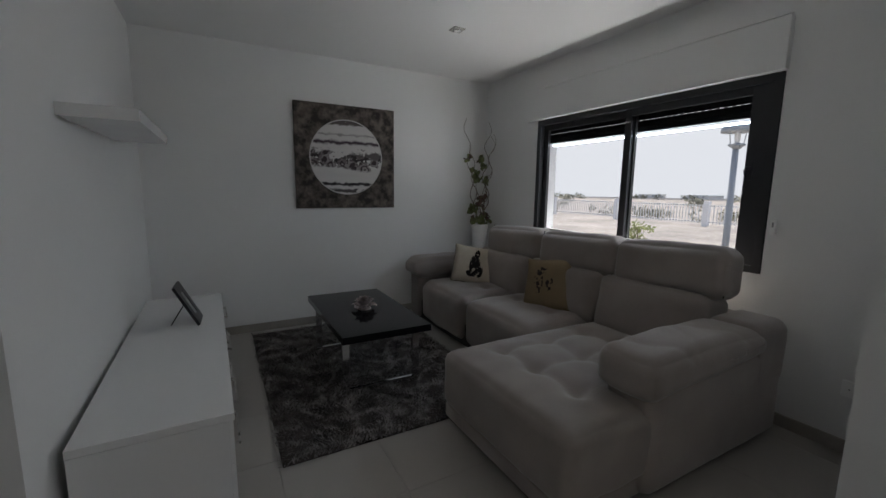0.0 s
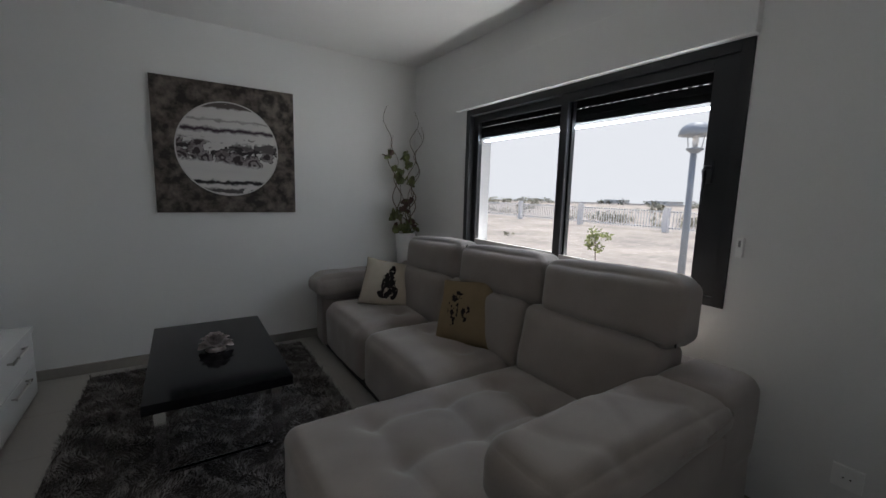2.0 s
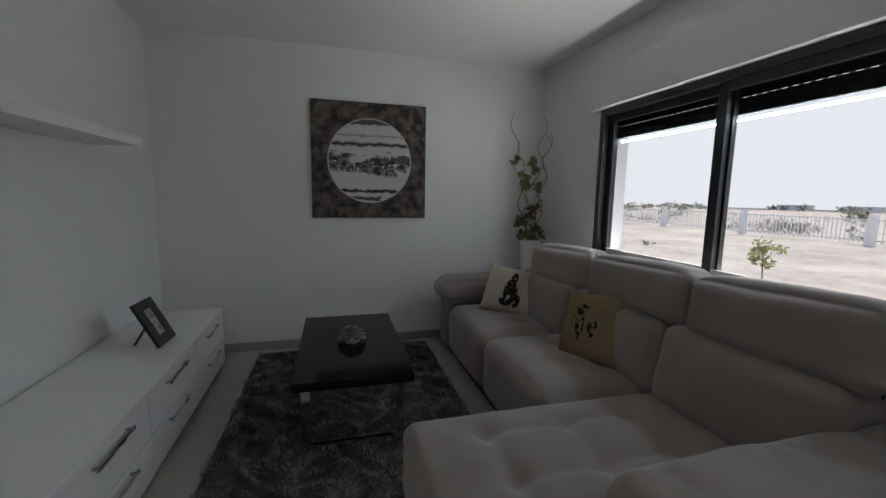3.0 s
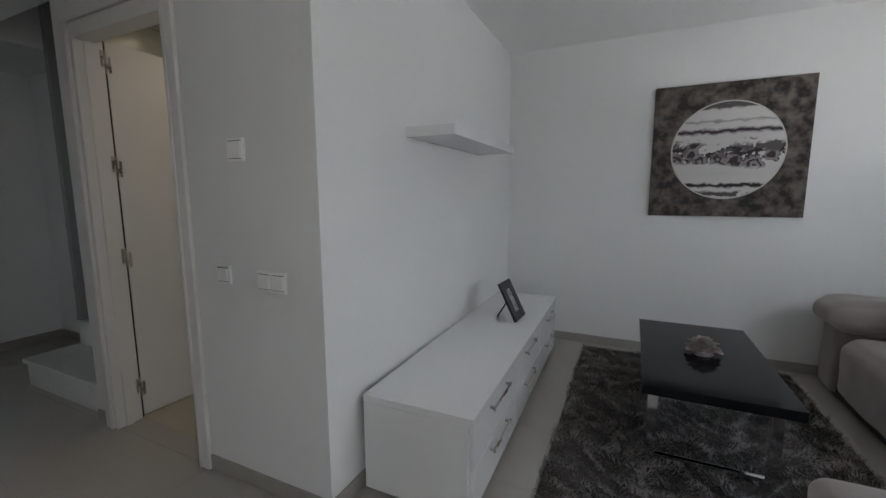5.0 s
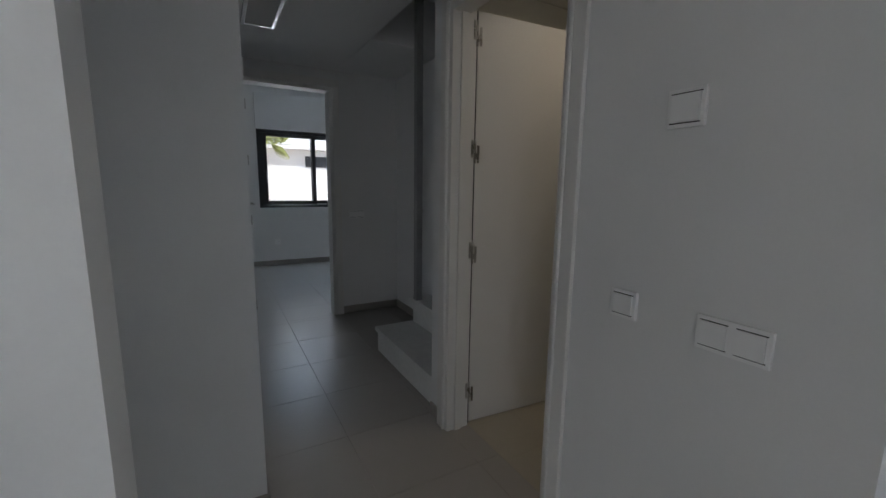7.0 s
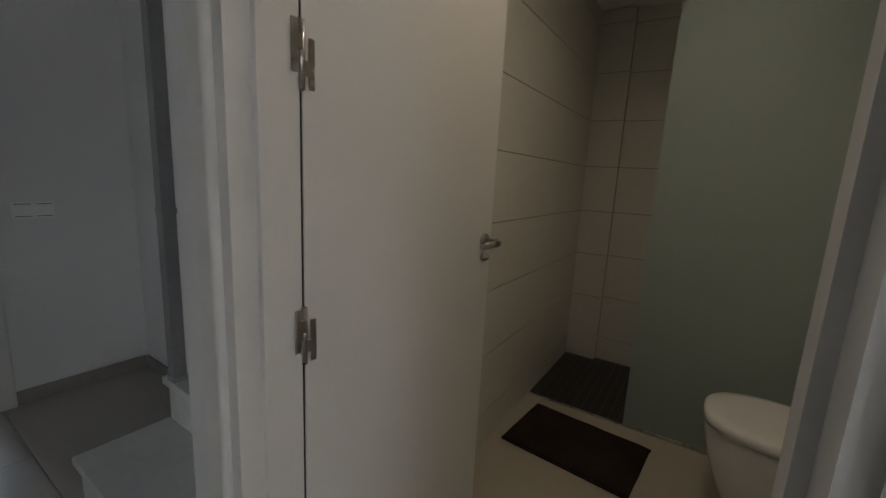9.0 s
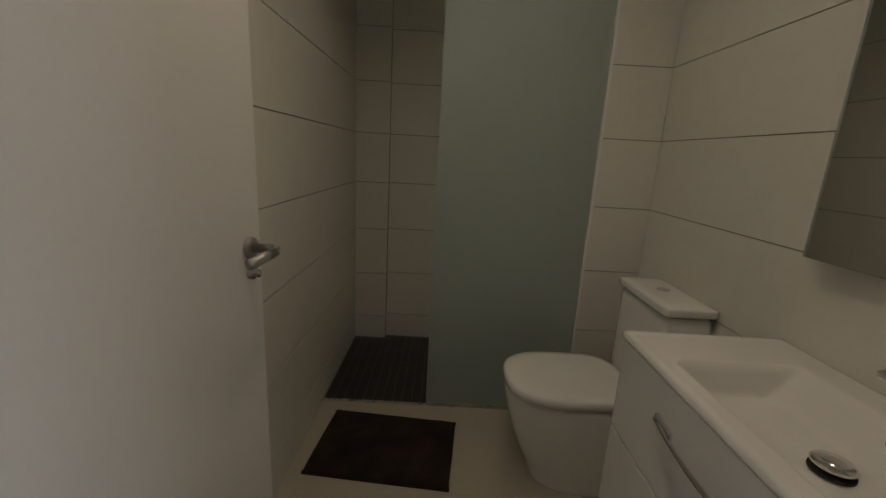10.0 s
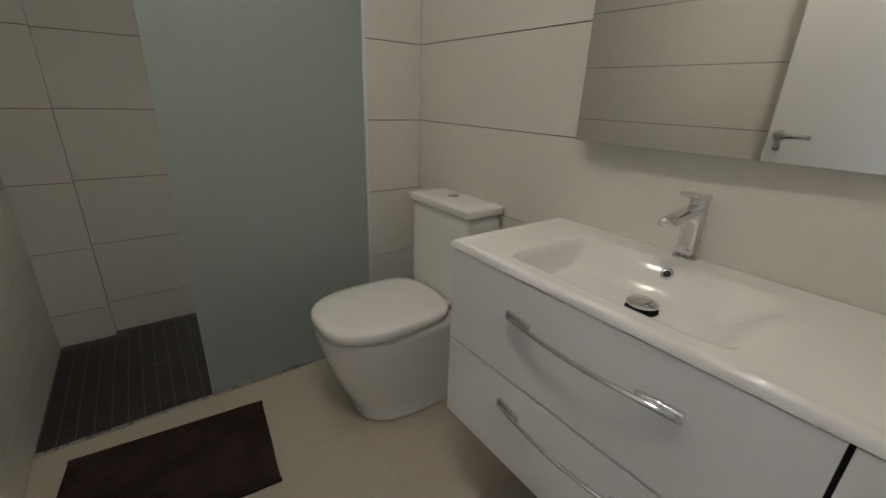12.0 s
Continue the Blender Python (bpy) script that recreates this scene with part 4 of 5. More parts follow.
def cushion_cloth(name, ground, blob, specks):
    """Cloth with a dark woven motif in the middle."""
    m = mat(name, ground, 0.95, vary=0.07, scale=9, fine=300, bump=0.2, spec=0.1)
    nt = m.node_tree
    n, l = nt.nodes, nt.links
    co = n.new("ShaderNodeTexCoord")
    old = n["Color Ramp"].outputs["Color"]
    warp = n.new("ShaderNodeTexNoise")
    warp.inputs["Scale"].default_value, warp.inputs["Detail"].default_value = 14, 4
    l.new(co.outputs["Object"], warp.inputs["Vector"])
    total = None
    for cx, cy, rx, ry in blob:
        mp = n.new("ShaderNodeMapping")
        mp.inputs["Location"].default_value = (-cx / rx, -cy / ry, 0)
        mp.inputs["Scale"].default_value = (1 / rx, 1 / ry, 0)
        l.new(co.outputs["Object"], mp.inputs[0])
        ln = n.new("ShaderNodeVectorMath")
        ln.operation = "LENGTH"
        l.new(mp.outputs[0], ln.inputs[0])
        ad = n.new("ShaderNodeMath")
        ad.operation = "MULTIPLY_ADD"
        ad.inputs[1].default_value = 0.9
        l.new(warp.outputs["Fac"], ad.inputs[0])
        l.new(ln.outputs["Value"], ad.inputs[2])
        lt = n.new("ShaderNodeMath")
        lt.operation = "LESS_THAN"
        lt.inputs[1].default_value = 1.4
        l.new(ad.outputs[0], lt.inputs[0])
        if total is None:
            total = lt.outputs[0]
        else:
            mx = n.new("ShaderNodeMath")
            mx.operation = "MAXIMUM"
            l.new(total, mx.inputs[0])
            l.new(lt.outputs[0], mx.inputs[1])
            total = mx.outputs[0]
    sp = n.new("ShaderNodeTexNoise")
    sp.inputs["Scale"].default_value, sp.inputs["Detail"].default_value = 34, 3
    l.new(co.outputs["Object"], sp.inputs["Vector"])
    th = n.new("ShaderNodeMath")
    th.operation = "GREATER_THAN"
    th.inputs[1].default_value = specks
    l.new(sp.outputs["Fac"], th.inputs[0])
    ml = n.new("ShaderNodeMath")
    ml.operation = "MULTIPLY"
    l.new(total, ml.inputs[0])
    l.new(th.outputs[0], ml.inputs[1])
    mix = n.new("ShaderNodeMix")
    mix.data_type = "RGBA"
    mix.inputs[7].default_value = (0.025, 0.021, 0.022, 1)
    l.new(ml.outputs[0], mix.inputs["Factor"])
    l.new(old, mix.inputs[6])
    l.new(mix.outputs[2], n["Principled BSDF"].inputs["Base Color"])
    return m


def pillow(w, h, t):
    bm = bmesh.new()
    bmesh.ops.create_cube(bm, size=2)
    bmesh.ops.subdivide_edges(bm, edges=bm.edges[:], cuts=16, use_grid_fill=True)
    for v in bm.verts:
        x, y, z = v.co
        e = max(0.0, (1 - abs(x) ** 2.6)) ** 0.5 * max(0.0, (1 - abs(y) ** 2.6)) ** 0.5
        pinch = 1 - 0.045 * (1 - abs(y) ** 3) * abs(x) ** 3 - 0.0
        pinch2 = 1 - 0.045 * (1 - abs(x) ** 3) * abs(y) ** 3
        v.co = Vector((x * w / 2 * pinch, y * h / 2 * pinch2, z * (0.008 + t / 2 * e)))
        v.co += 0.004 * noise.noise_vector(v.co * 9)
    return bm


def pillow_piping(w, h):
    pts = []
    for k in range(64):
        f = k / 16
        s, u = int(f) % 4, 2 * (f % 1) - 1
        x, y = ((u, 1), (1, -u), (-u, -1), (-1, u))[s]
        pts.append((x * w / 2 * (1 - 0.045 * (1 - abs(y) ** 3) * abs(x) ** 3), y * h / 2 * (1 - 0.045 * (1 - abs(x) ** 3) * abs(y) ** 3), 0))
    return tube(pts + [pts[0]], 0.006, 6)


PIPING = mat("dark_cushion_piping", (0.06, 0.045, 0.035), 0.95, vary=0.2, bump=0.1)
c1 = tagged(new("cushion"), "cream square cushion with a dark motif on the sofa", "cushion")
c1.matrix_basis = pose(2.475, 3.49, 0.585, 0, 0, -26) @ pose(0, 0, 0, 62, 0, 0) @ pose(0, 0, 0, 0, 0, -10)
part("cover", pillow(0.405, 0.365, 0.12), cushion_cloth("cream_cushion", (0.52, 0.46, 0.37), ((0.0, -0.03, 0.055, 0.10), (0.01, 0.09, 0.03, 0.045), (-0.03, -0.10, 0.05, 0.03), (0.05, -0.08, 0.03, 0.06)), 0.40), c1, smooth=True)
part("piping", pillow_piping(0.40, 0.36), PIPING, c1, "dark piping")
c2 = tagged(new("cushion"), "mustard-brown square cushion with a dark motif on the sofa", "cushion")
c2.matrix_basis = pose(2.545, 2.585, 0.59, 0, 0, -72) @ pose(0, 0, 0, 66, 0, 0) @ pose(0, 0, 0, 0, 0, 8)
part("cover", pillow(0.375, 0.39, 0.12), cushion_cloth("mustard_cushion", (0.25, 0.19, 0.115), ((-0.05, 0.0, 0.04, 0.10), (-0.03, 0.09, 0.045, 0.03), (0.04, -0.02, 0.035, 0.05)), 0.52), c2, smooth=True)
part("piping", pillow_piping(0.37, 0.385), PIPING, c2, "dark piping")

vase = tagged(new("floor_vase"), "tall white floor vase with curly twigs and dried leaves", "vase")
vase.location = (2.90, 4.05, 0)
part("body", lathe([(0.075, 0), (0.080, 0.01), (0.070, 0.2), (0.068, 0.5), (0.078, 0.75), (0.092, 0.905), (0.093, 0.915), (0.084, 0.915), (0.07, 0.80), (0.06, 0.6)], 28), VASEWHITE, vase, smooth=True)
vr = random.Random(12)
for i, (tx, ty, top, amp, turns) in enumerate(((-0.235, -0.04, 2.02, 0.030, 26), (0.075, -0.02, 2.00, 0.036, 27), (0.125, -0.05, 1.87, 0.032, 25), (0.085, -0.09, 1.84, 0.034, 30), (-0.135, 0.0, 1.78, 0.028, 24), (-0.03, 0.03, 1.50, 0.020, 18), (0.02, -0.06, 1.42, 0.018, 16))):
    pts = []
    for k in range(60):
        f = k / 59
        ph = f * turns + 1.9 * i
        pts.append((tx * f ** 0.9 + amp * math.sin(ph) * min(1, 3 * f), ty * f + amp * 0.5 * math.cos(ph) * min(1, 3 * f), 0.62 + (top - 0.62) * f))
    tw = part("twig", tube(pts, 0.004, 6, [0.0062 * (1 - 0.7 * k / 59) for k in range(60)]), TWIG, vase, smooth=True)
# leaf sprays: place along the wall, height, reach, number, size, dark petals
for cx, cy, cz, reach, count, size, dark in ((-0.19, -0.03, 1.62, 0.045, 8, 0.026, 2), (-0.10, -0.02, 1.50, 0.05, 7, 0.030, 0), (-0.07, -0.02, 1.40, 0.045, 9, 0.034, 0), (-0.03, -0.03, 1.61, 0.04, 7, 0.030, 1), (0.0, -0.04, 1.52, 0.04, 6, 0.028, 0), (0.02, -0.04, 1.38, 0.04, 8, 0.030, 0),
                                         (0.0, -0.05, 1.20, 0.05, 10, 0.030, 8), (-0.04, -0.05, 1.12, 0.045, 7, 0.026, 6), (-0.11, -0.04, 1.08, 0.05, 9, 0.032, 1), (-0.05, -0.04, 0.98, 0.08, 16, 0.032, 3), (0.03, -0.05, 0.97, 0.07, 14, 0.032, 4), (0.05, 0.0, 1.04, 0.05, 8, 0.026, 3)):
    for i in range(count):
        a, rr, s = vr.uniform(0, 6.28), reach * vr.random() ** 0.5, size * vr.uniform(0.7, 1.25)
        bm = bmesh.new()
        bmesh.ops.create_grid(bm, x_segments=4, y_segments=5, size=1)
        for v in bm.verts:
            u, w = v.co.x, v.co.y
            v.co = Vector((u * s * 0.75 * (1 - 0.8 * w * w + 0.1), w * s, 0.35 * s * (u * u) - 0.2 * s * w))
        part("leaf", moved(bm, pose(cx + rr * math.cos(a), cy + 0.5 * rr * math.sin(a), cz + 0.8 * reach * vr.uniform(-1, 1), vr.uniform(30, 120), vr.uniform(-40, 40), vr.uniform(0, 360))), PETAL if i < dark else LEAF, vase, smooth=True)

plant = tagged(new("potted_plant"), "dark green plant with long drooping blades in a pot", "plant")
plant.location = (-0.31, 0.22, 0)
part("pot", lathe([(0.11, 0), (0.115, 0.01), (0.14, 0.28), (0.145, 0.30), (0.13, 0.30), (0.125, 0.27)], 24), SHADOWGAP, plant, "dark round pot", smooth=True)
part("stem", tube([(0, 0, 0.26), (0.01, 0, 0.5), (0, 0.01, 0.91)], 0.018, 8), TRUNK, plant, smooth=True)
lr = random.Random(21)
for i in range(70):
    a, up, ln = lr.uniform(0, 6.28), lr.uniform(0.55, 1.45), lr.uniform(0.42, 0.63)
    bm = bmesh.new()
    prev = None
    p = Vector((0, 0, 0.82 + 0.10 * lr.random()))
    d = Vector((math.cos(a) * math.cos(up), math.sin(a) * math.cos(up), math.sin(up)))
    side = Vector((-math.sin(a), math.cos(a), 0))
    for k in range(10):
        w = 0.0048 * (1 - (k / 9) ** 2) + 0.0006
        row = [bm.verts.new(p - side * w), bm.verts.new(p + Vector((0, 0, -0.004))), bm.verts.new(p + side * w)]
        if prev:
            bm.faces.new((prev[0], prev[1], row[1], row[0]))
            bm.faces.new((prev[1], prev[2], row[2], row[1]))
        prev = row
        d = (d + Vector((0, 0, -0.34))).normalized()
        p = p + d * ln / 9
        p.x = max(p.x, -0.22)
    part("blade", bm, PALMGREEN, plant, smooth=True)


def switch_plate(name, label, x, z, w, h, rockers, horizontal=True):
    s = tagged(new(name), label, "switch")
    s.location = (x, SY, z)
    part("plate", box(-w / 2, w / 2, -0.012, -0.0005, -h / 2, h / 2), PLASTIC, s, bevel=0.003)
    for k in range(rockers):
        cx = (k - (rockers - 1) / 2) * (w / rockers)
        part("rocker", box(cx - w / rockers / 2 + 0.010, cx + w / rockers / 2 - 0.010, -0.017, -0.011, -h / 2 + 0.012, h / 2 - 0.012), PLASTIC, s, bevel=0.002)
        # dark strips draw the shade along the rocker's edges
        for zz in (h / 2 - 0.0105, -h / 2 + 0.0105):
            part("gap", box(cx - w / rockers / 2 + 0.008, cx + w / rockers / 2 - 0.008, -0.0128, -0.0115, zz - 0.0012, zz + 0.0012), SHADOWGAP, s)
    return s


switch_plate("thermostat", "white square wall control", -0.502, 1.435, 0.088, 0.088, 1)
switch_plate("light_switch", "white single light switch", -0.622, 0.935, 0.078, 0.078, 1)
switch_plate("light_switch", "white double light switch", -0.350, 0.925, 0.150, 0.080, 2)


def socket(x, y, z, turn, label):
    s = tagged(new("wall_socket"), label, "socket")
    s.matrix_basis = pose(x, y, z, 0, 0, turn)
    part("plate", box(-0.041, 0.041, -0.010, -0.0005, -0.041, 0.041), PLASTIC, s, bevel=0.003)
    part("well", moved(lathe([(0.020, 0.0), (0.020, 0.002)], 20), pose(0, -0.0105, 0, 90)), PLASTIC, s)
    for k in (-0.0095, 0.0095):
        part("hole", moved(lathe([(0.003, 0.0), (0.003, 0.001)], 8), pose(k, -0.0128, 0, 90)), SHADOWGAP, s)


socket(WX, 1.022, 0.335, -90, "white wall socket above the skirting")
hs = switch_plate("light_switch", "white light switch in the hall", 0, 0, 0.15, 0.08, 2)
hs.matrix_basis = pose(-3.72, 2.0, 0.97, 0, 0, 90)
socket(-6.55, 1.62, 0.36, 90, "white wall socket in the far room")
strap = tagged(new("shutter_strap_box"), "small white shutter strap winder on the wall", "shutter winder")
strap.matrix_basis = pose(WX, 1.432, 1.10, 0, 0, -90)
part("case", box(-0.013, 0.013, -0.018, -0.0005, -0.04, 0.04), PLASTIC, strap, bevel=0.003)
part("slot", box(-0.004, 0.004, -0.0195, -0.0175, 0.002, 0.028), POST, strap)


def downlight(x, y, z, heads, label):
    d = tagged(new("ceiling_spotlight"), label, "spotlight")
    d.location = (x, y, z)
    w = 0.045 * heads
    part("frame", box(-w, w, -0.045, 0.045, -0.008, -0.0005), STEEL, d, bevel=0.003)
    for k in range(heads):
        cx = (k - (heads - 1) / 2) * 0.085
        part("bulb", moved(lathe([(0.032, -0.012), (0.030, -0.002), (0.018, -0.001)], 18), pose(cx, 0, 0)), CHROME, d, smooth=True)
        part("lens", moved(lathe([(0.024, -0.0135), (0.024, -0.0125)], 18), pose(cx, 0, 0)), PLASTIC, d)


downlight(2.0, 3.08, CH, 1, "small square steel ceiling spotlight")
downlight(-2.06, 1.41, HC, 2, "twin steel ceiling spotlight in the hall")

vent = tagged(new("ceiling_vent"), "white slatted air vent in the hall ceiling", "vent")
vent.location = (-2.65, 1.13, HC)
# dark sheet stands in for the shade behind the slats
part("backing", box(-0.25, 0.25, -0.08, 0.08, -0.004, -0.0005), SHADOWGAP, vent)
part("frame", boxes((-0.27, 0.27, -0.10, -0.078, -0.014, -0.0005), (-0.27, 0.27, 0.078, 0.10, -0.014, -0.0005), (-0.27, -0.248, -0.078, 0.078, -0.014, -0.0005), (0.248, 0.27, -0.078, 0.078, -0.014, -0.0005)), LACQUER, vent, bevel=0.002)
for k in range(8):
    x = -0.215 + k * 0.0615
    part("slat", moved(box(-0.016, 0.016, -0.078, 0.078, -0.0012, 0.0012), pose(x, 0, -0.013, 0, -24, 0)), LACQUER, vent)

# ---- bathroom things ----
BW, BE, BC, BR, BD = -1.725, -0.245, 4.335, 4.385, 3.60   # tile faces: west, east, column, back, duct
vanity = tagged(new("vanity_unit"), "white gloss wall-hung vanity with two drawers and a side door", "vanity")
vanity.location = (BE, 2.40, 0.28)
VX = -0.665 - BE
part("carcass", boxes((VX + 0.020, -0.001, 1.945 - 2.40, 2.785 - 2.40, 0, 0.43), (VX + 0.020, VX + 0.034, 1.945 - 2.40, 2.785 - 2.40, 0.43, 0.508), (VX + 0.034, -0.001, 1.945 - 2.40, 1.965 - 2.40, 0.43, 0.508), (VX + 0.034, -0.001, 2.765 - 2.40, 2.785 - 2.40, 0.43, 0.508)), LACQUER, vanity)
for z0, z1 in ((0.004, 0.247), (0.253, 0.507)):
    dr = part("drawer", box(VX, VX + 0.018, 2.043 - 2.40, 2.788 - 2.40, z0, z1), LACQUER, vanity, bevel=0.003)
    pts, hz = [], z1 - (0.088 if z0 > 0.1 else 0.068)
    for k in range(13):
        f = k / 12
        pts.append((VX - 0.012 - 0.020 * math.sin(math.pi * f), 2.575 - 2.40 - 0.365 * f, hz))
    hd = part("handle", tube(pts, 0.005, 8), CHROME, dr, "curved chrome bow handle", smooth=True)
    for yy, s in ((2.575 - 2.40, -1), (2.21 - 2.40, 1)):
        part("handle_end", moved(soft(0.012, 0.075, 0.022, 0.004, cuts=4), pose(VX - 0.010, yy + s * 0.03, hz, 0, 0, 8 * s)), CHROME, dr, smooth=True)
part("side_door", box(VX, VX + 0.018, 1.947 - 2.40, 2.037 - 2.40, 0.004, 0.507), LACQUER, vanity, bevel=0.003)
# dark strip draws the shade between drawers and side door
part("gap", box(VX + 0.018, VX + 0.021, 2.036 - 2.40, 2.044 - 2.40, 0.004, 0.498), SHADOWGAP, vanity)


def basin_top():
    """A ceramic slab with a rectangular bowl, sloped towards the wall side."""
    nx, ny = 60, 110
    x0, x1, y0, y1 = -0.667 - BE, -0.002, 1.942 - 2.40, 2.80 - 2.40
    bm = bmesh.new()
    bx, by, hx, hy = -0.470 - BE, 2.405 - 2.40, 0.150, 0.240

    def smooth(e):
        e = max(0, min(1, e))
        return e * e * (3 - 2 * e)

    def top(x, y):
        dx, dy = (hx - abs(x - bx)) / (0.085 if x > bx else 0.05), (hy - abs(y - by)) / (0.022 if y > by else 0.12)
        deep = 0.072 * smooth(dx) * smooth(dy) * (1 - 0.10 * (x - bx) / hx)
        edge = min(x - x0, x1 - x + 0.02, y - y0, y1 - y)
        lip = -0.005 * (1 - smooth(edge / 0.009)) - 0.0015 * smooth((edge - 0.012) / 0.02)
        return 0.53 - deep + lip
    grid = [[bm.verts.new((x0 + (x1 - x0) * i / nx, y0 + (y1 - y0) * j / ny, top(x0 + (x1 - x0) * i / nx, y0 + (y1 - y0) * j / ny))) for j in range(ny + 1)] for i in range(nx + 1)]
    for i in range(nx):
        for j in range(ny):
            bm.faces.new((grid[i][j], grid[i + 1][j], grid[i + 1][j + 1], grid[i][j + 1]))
    rim = [grid[i][0] for i in range(nx)] + [grid[nx][j] for j in range(ny)] + [grid[i][ny] for i in range(nx, 0, -1)] + [grid[0][j] for j in range(ny, 0, -1)]
    low = [bm.verts.new((v.co.x, v.co.y, 0.510)) for v in rim]
    for k in range(len(rim)):
        bm.faces.new((rim[k - 1], low[k - 1], low[k], rim[k]))
    return bm


basin = tagged(new("washbasin"), "white ceramic basin top with a rectangular bowl on the vanity", "washbasin")
basin.location = (BE, 2.40, 0.28)
part("slab", basin_top(), CERAMIC, basin, smooth=True)
# near-black ring draws the shade beneath the raised cap
part("drain_gap", moved(lathe([(0.0335, 0), (0.0335, 0.0035), (0.032, 0.004)], 24), pose(-0.468 - BE, 2.392 - 2.40, 0.459)), SHADOWGAP, basin, "dark ring for the shade under the drain cap", smooth=True)
part("drain", moved(lathe([(0.010, 0), (0.010, 0.010), (0.032, 0.0125), (0.033, 0.016), (0.029, 0.020), (0.012, 0.023)], 24), pose(-0.468 - BE, 2.392 - 2.40, 0.459)), CHROME, basin, "chrome pop-up drain", smooth=True)
part("overflow", moved(lathe([(0.013, 0.0), (0.014, 0.004), (0.008, 0.005), (0.008, 0.001)], 18), pose(-0.352 - BE, 2.405 - 2.40, 0.507, 0, -48, 0)), CHROME, basin, "chrome overflow ring", smooth=True)
part("overflow_hole", moved(lathe([(0.0085, 0.0), (0.0085, 0.0045)], 16), pose(-0.352 - BE, 2.405 - 2.40, 0.507, 0, -48, 0)), SHADOWGAP, basin, "dark overflow hole")

tap = tagged(new("basin_tap"), "chrome single-lever basin mixer tap", "tap")
tap.location = (-0.264, 2.413, 0.809)
part("foot", lathe([(0.027, -0.004), (0.027, 0.004), (0.023, 0.006)], 24), CHROME, tap, smooth=True)
part("column", moved(soft(0.042, 0.040, 0.120, 0.012, cuts=8), pose(0, 0, 0.064, 0, -1, 0)), CHROME, tap, smooth=True)
part("spout", moved(soft(0.135, 0.034, 0.018, 0.006, cuts=8), pose(-0.072, 0, 0.110, 0, -7, 0)), CHROME, tap, smooth=True)
part("lever", moved(soft(0.095, 0.038, 0.014, 0.005, cuts=8), pose(-0.014, 0, 0.149, 0, 9, 0)), CHROME, tap, smooth=True)
part("lever_neck", moved(soft(0.036, 0.034, 0.03, 0.008, cuts=6), pose(0.004, 0, 0.132)), CHROME, tap, smooth=True)

mir = tagged(new("bathroom_mirror"), "large frameless mirror above the washbasin", "mirror")
mir.matrix_basis = pose(BE - 0.013, 2.37, 1.048, 0, 0, 1.8)
part("board", box(-0.022, -0.001, -0.405, 0.369, 0.002, 0.90), STEEL, mir)
part("mirror_glass", box(-0.027, -0.0225, -0.408, 0.372, 0, 0.902), MIRROR, mir)


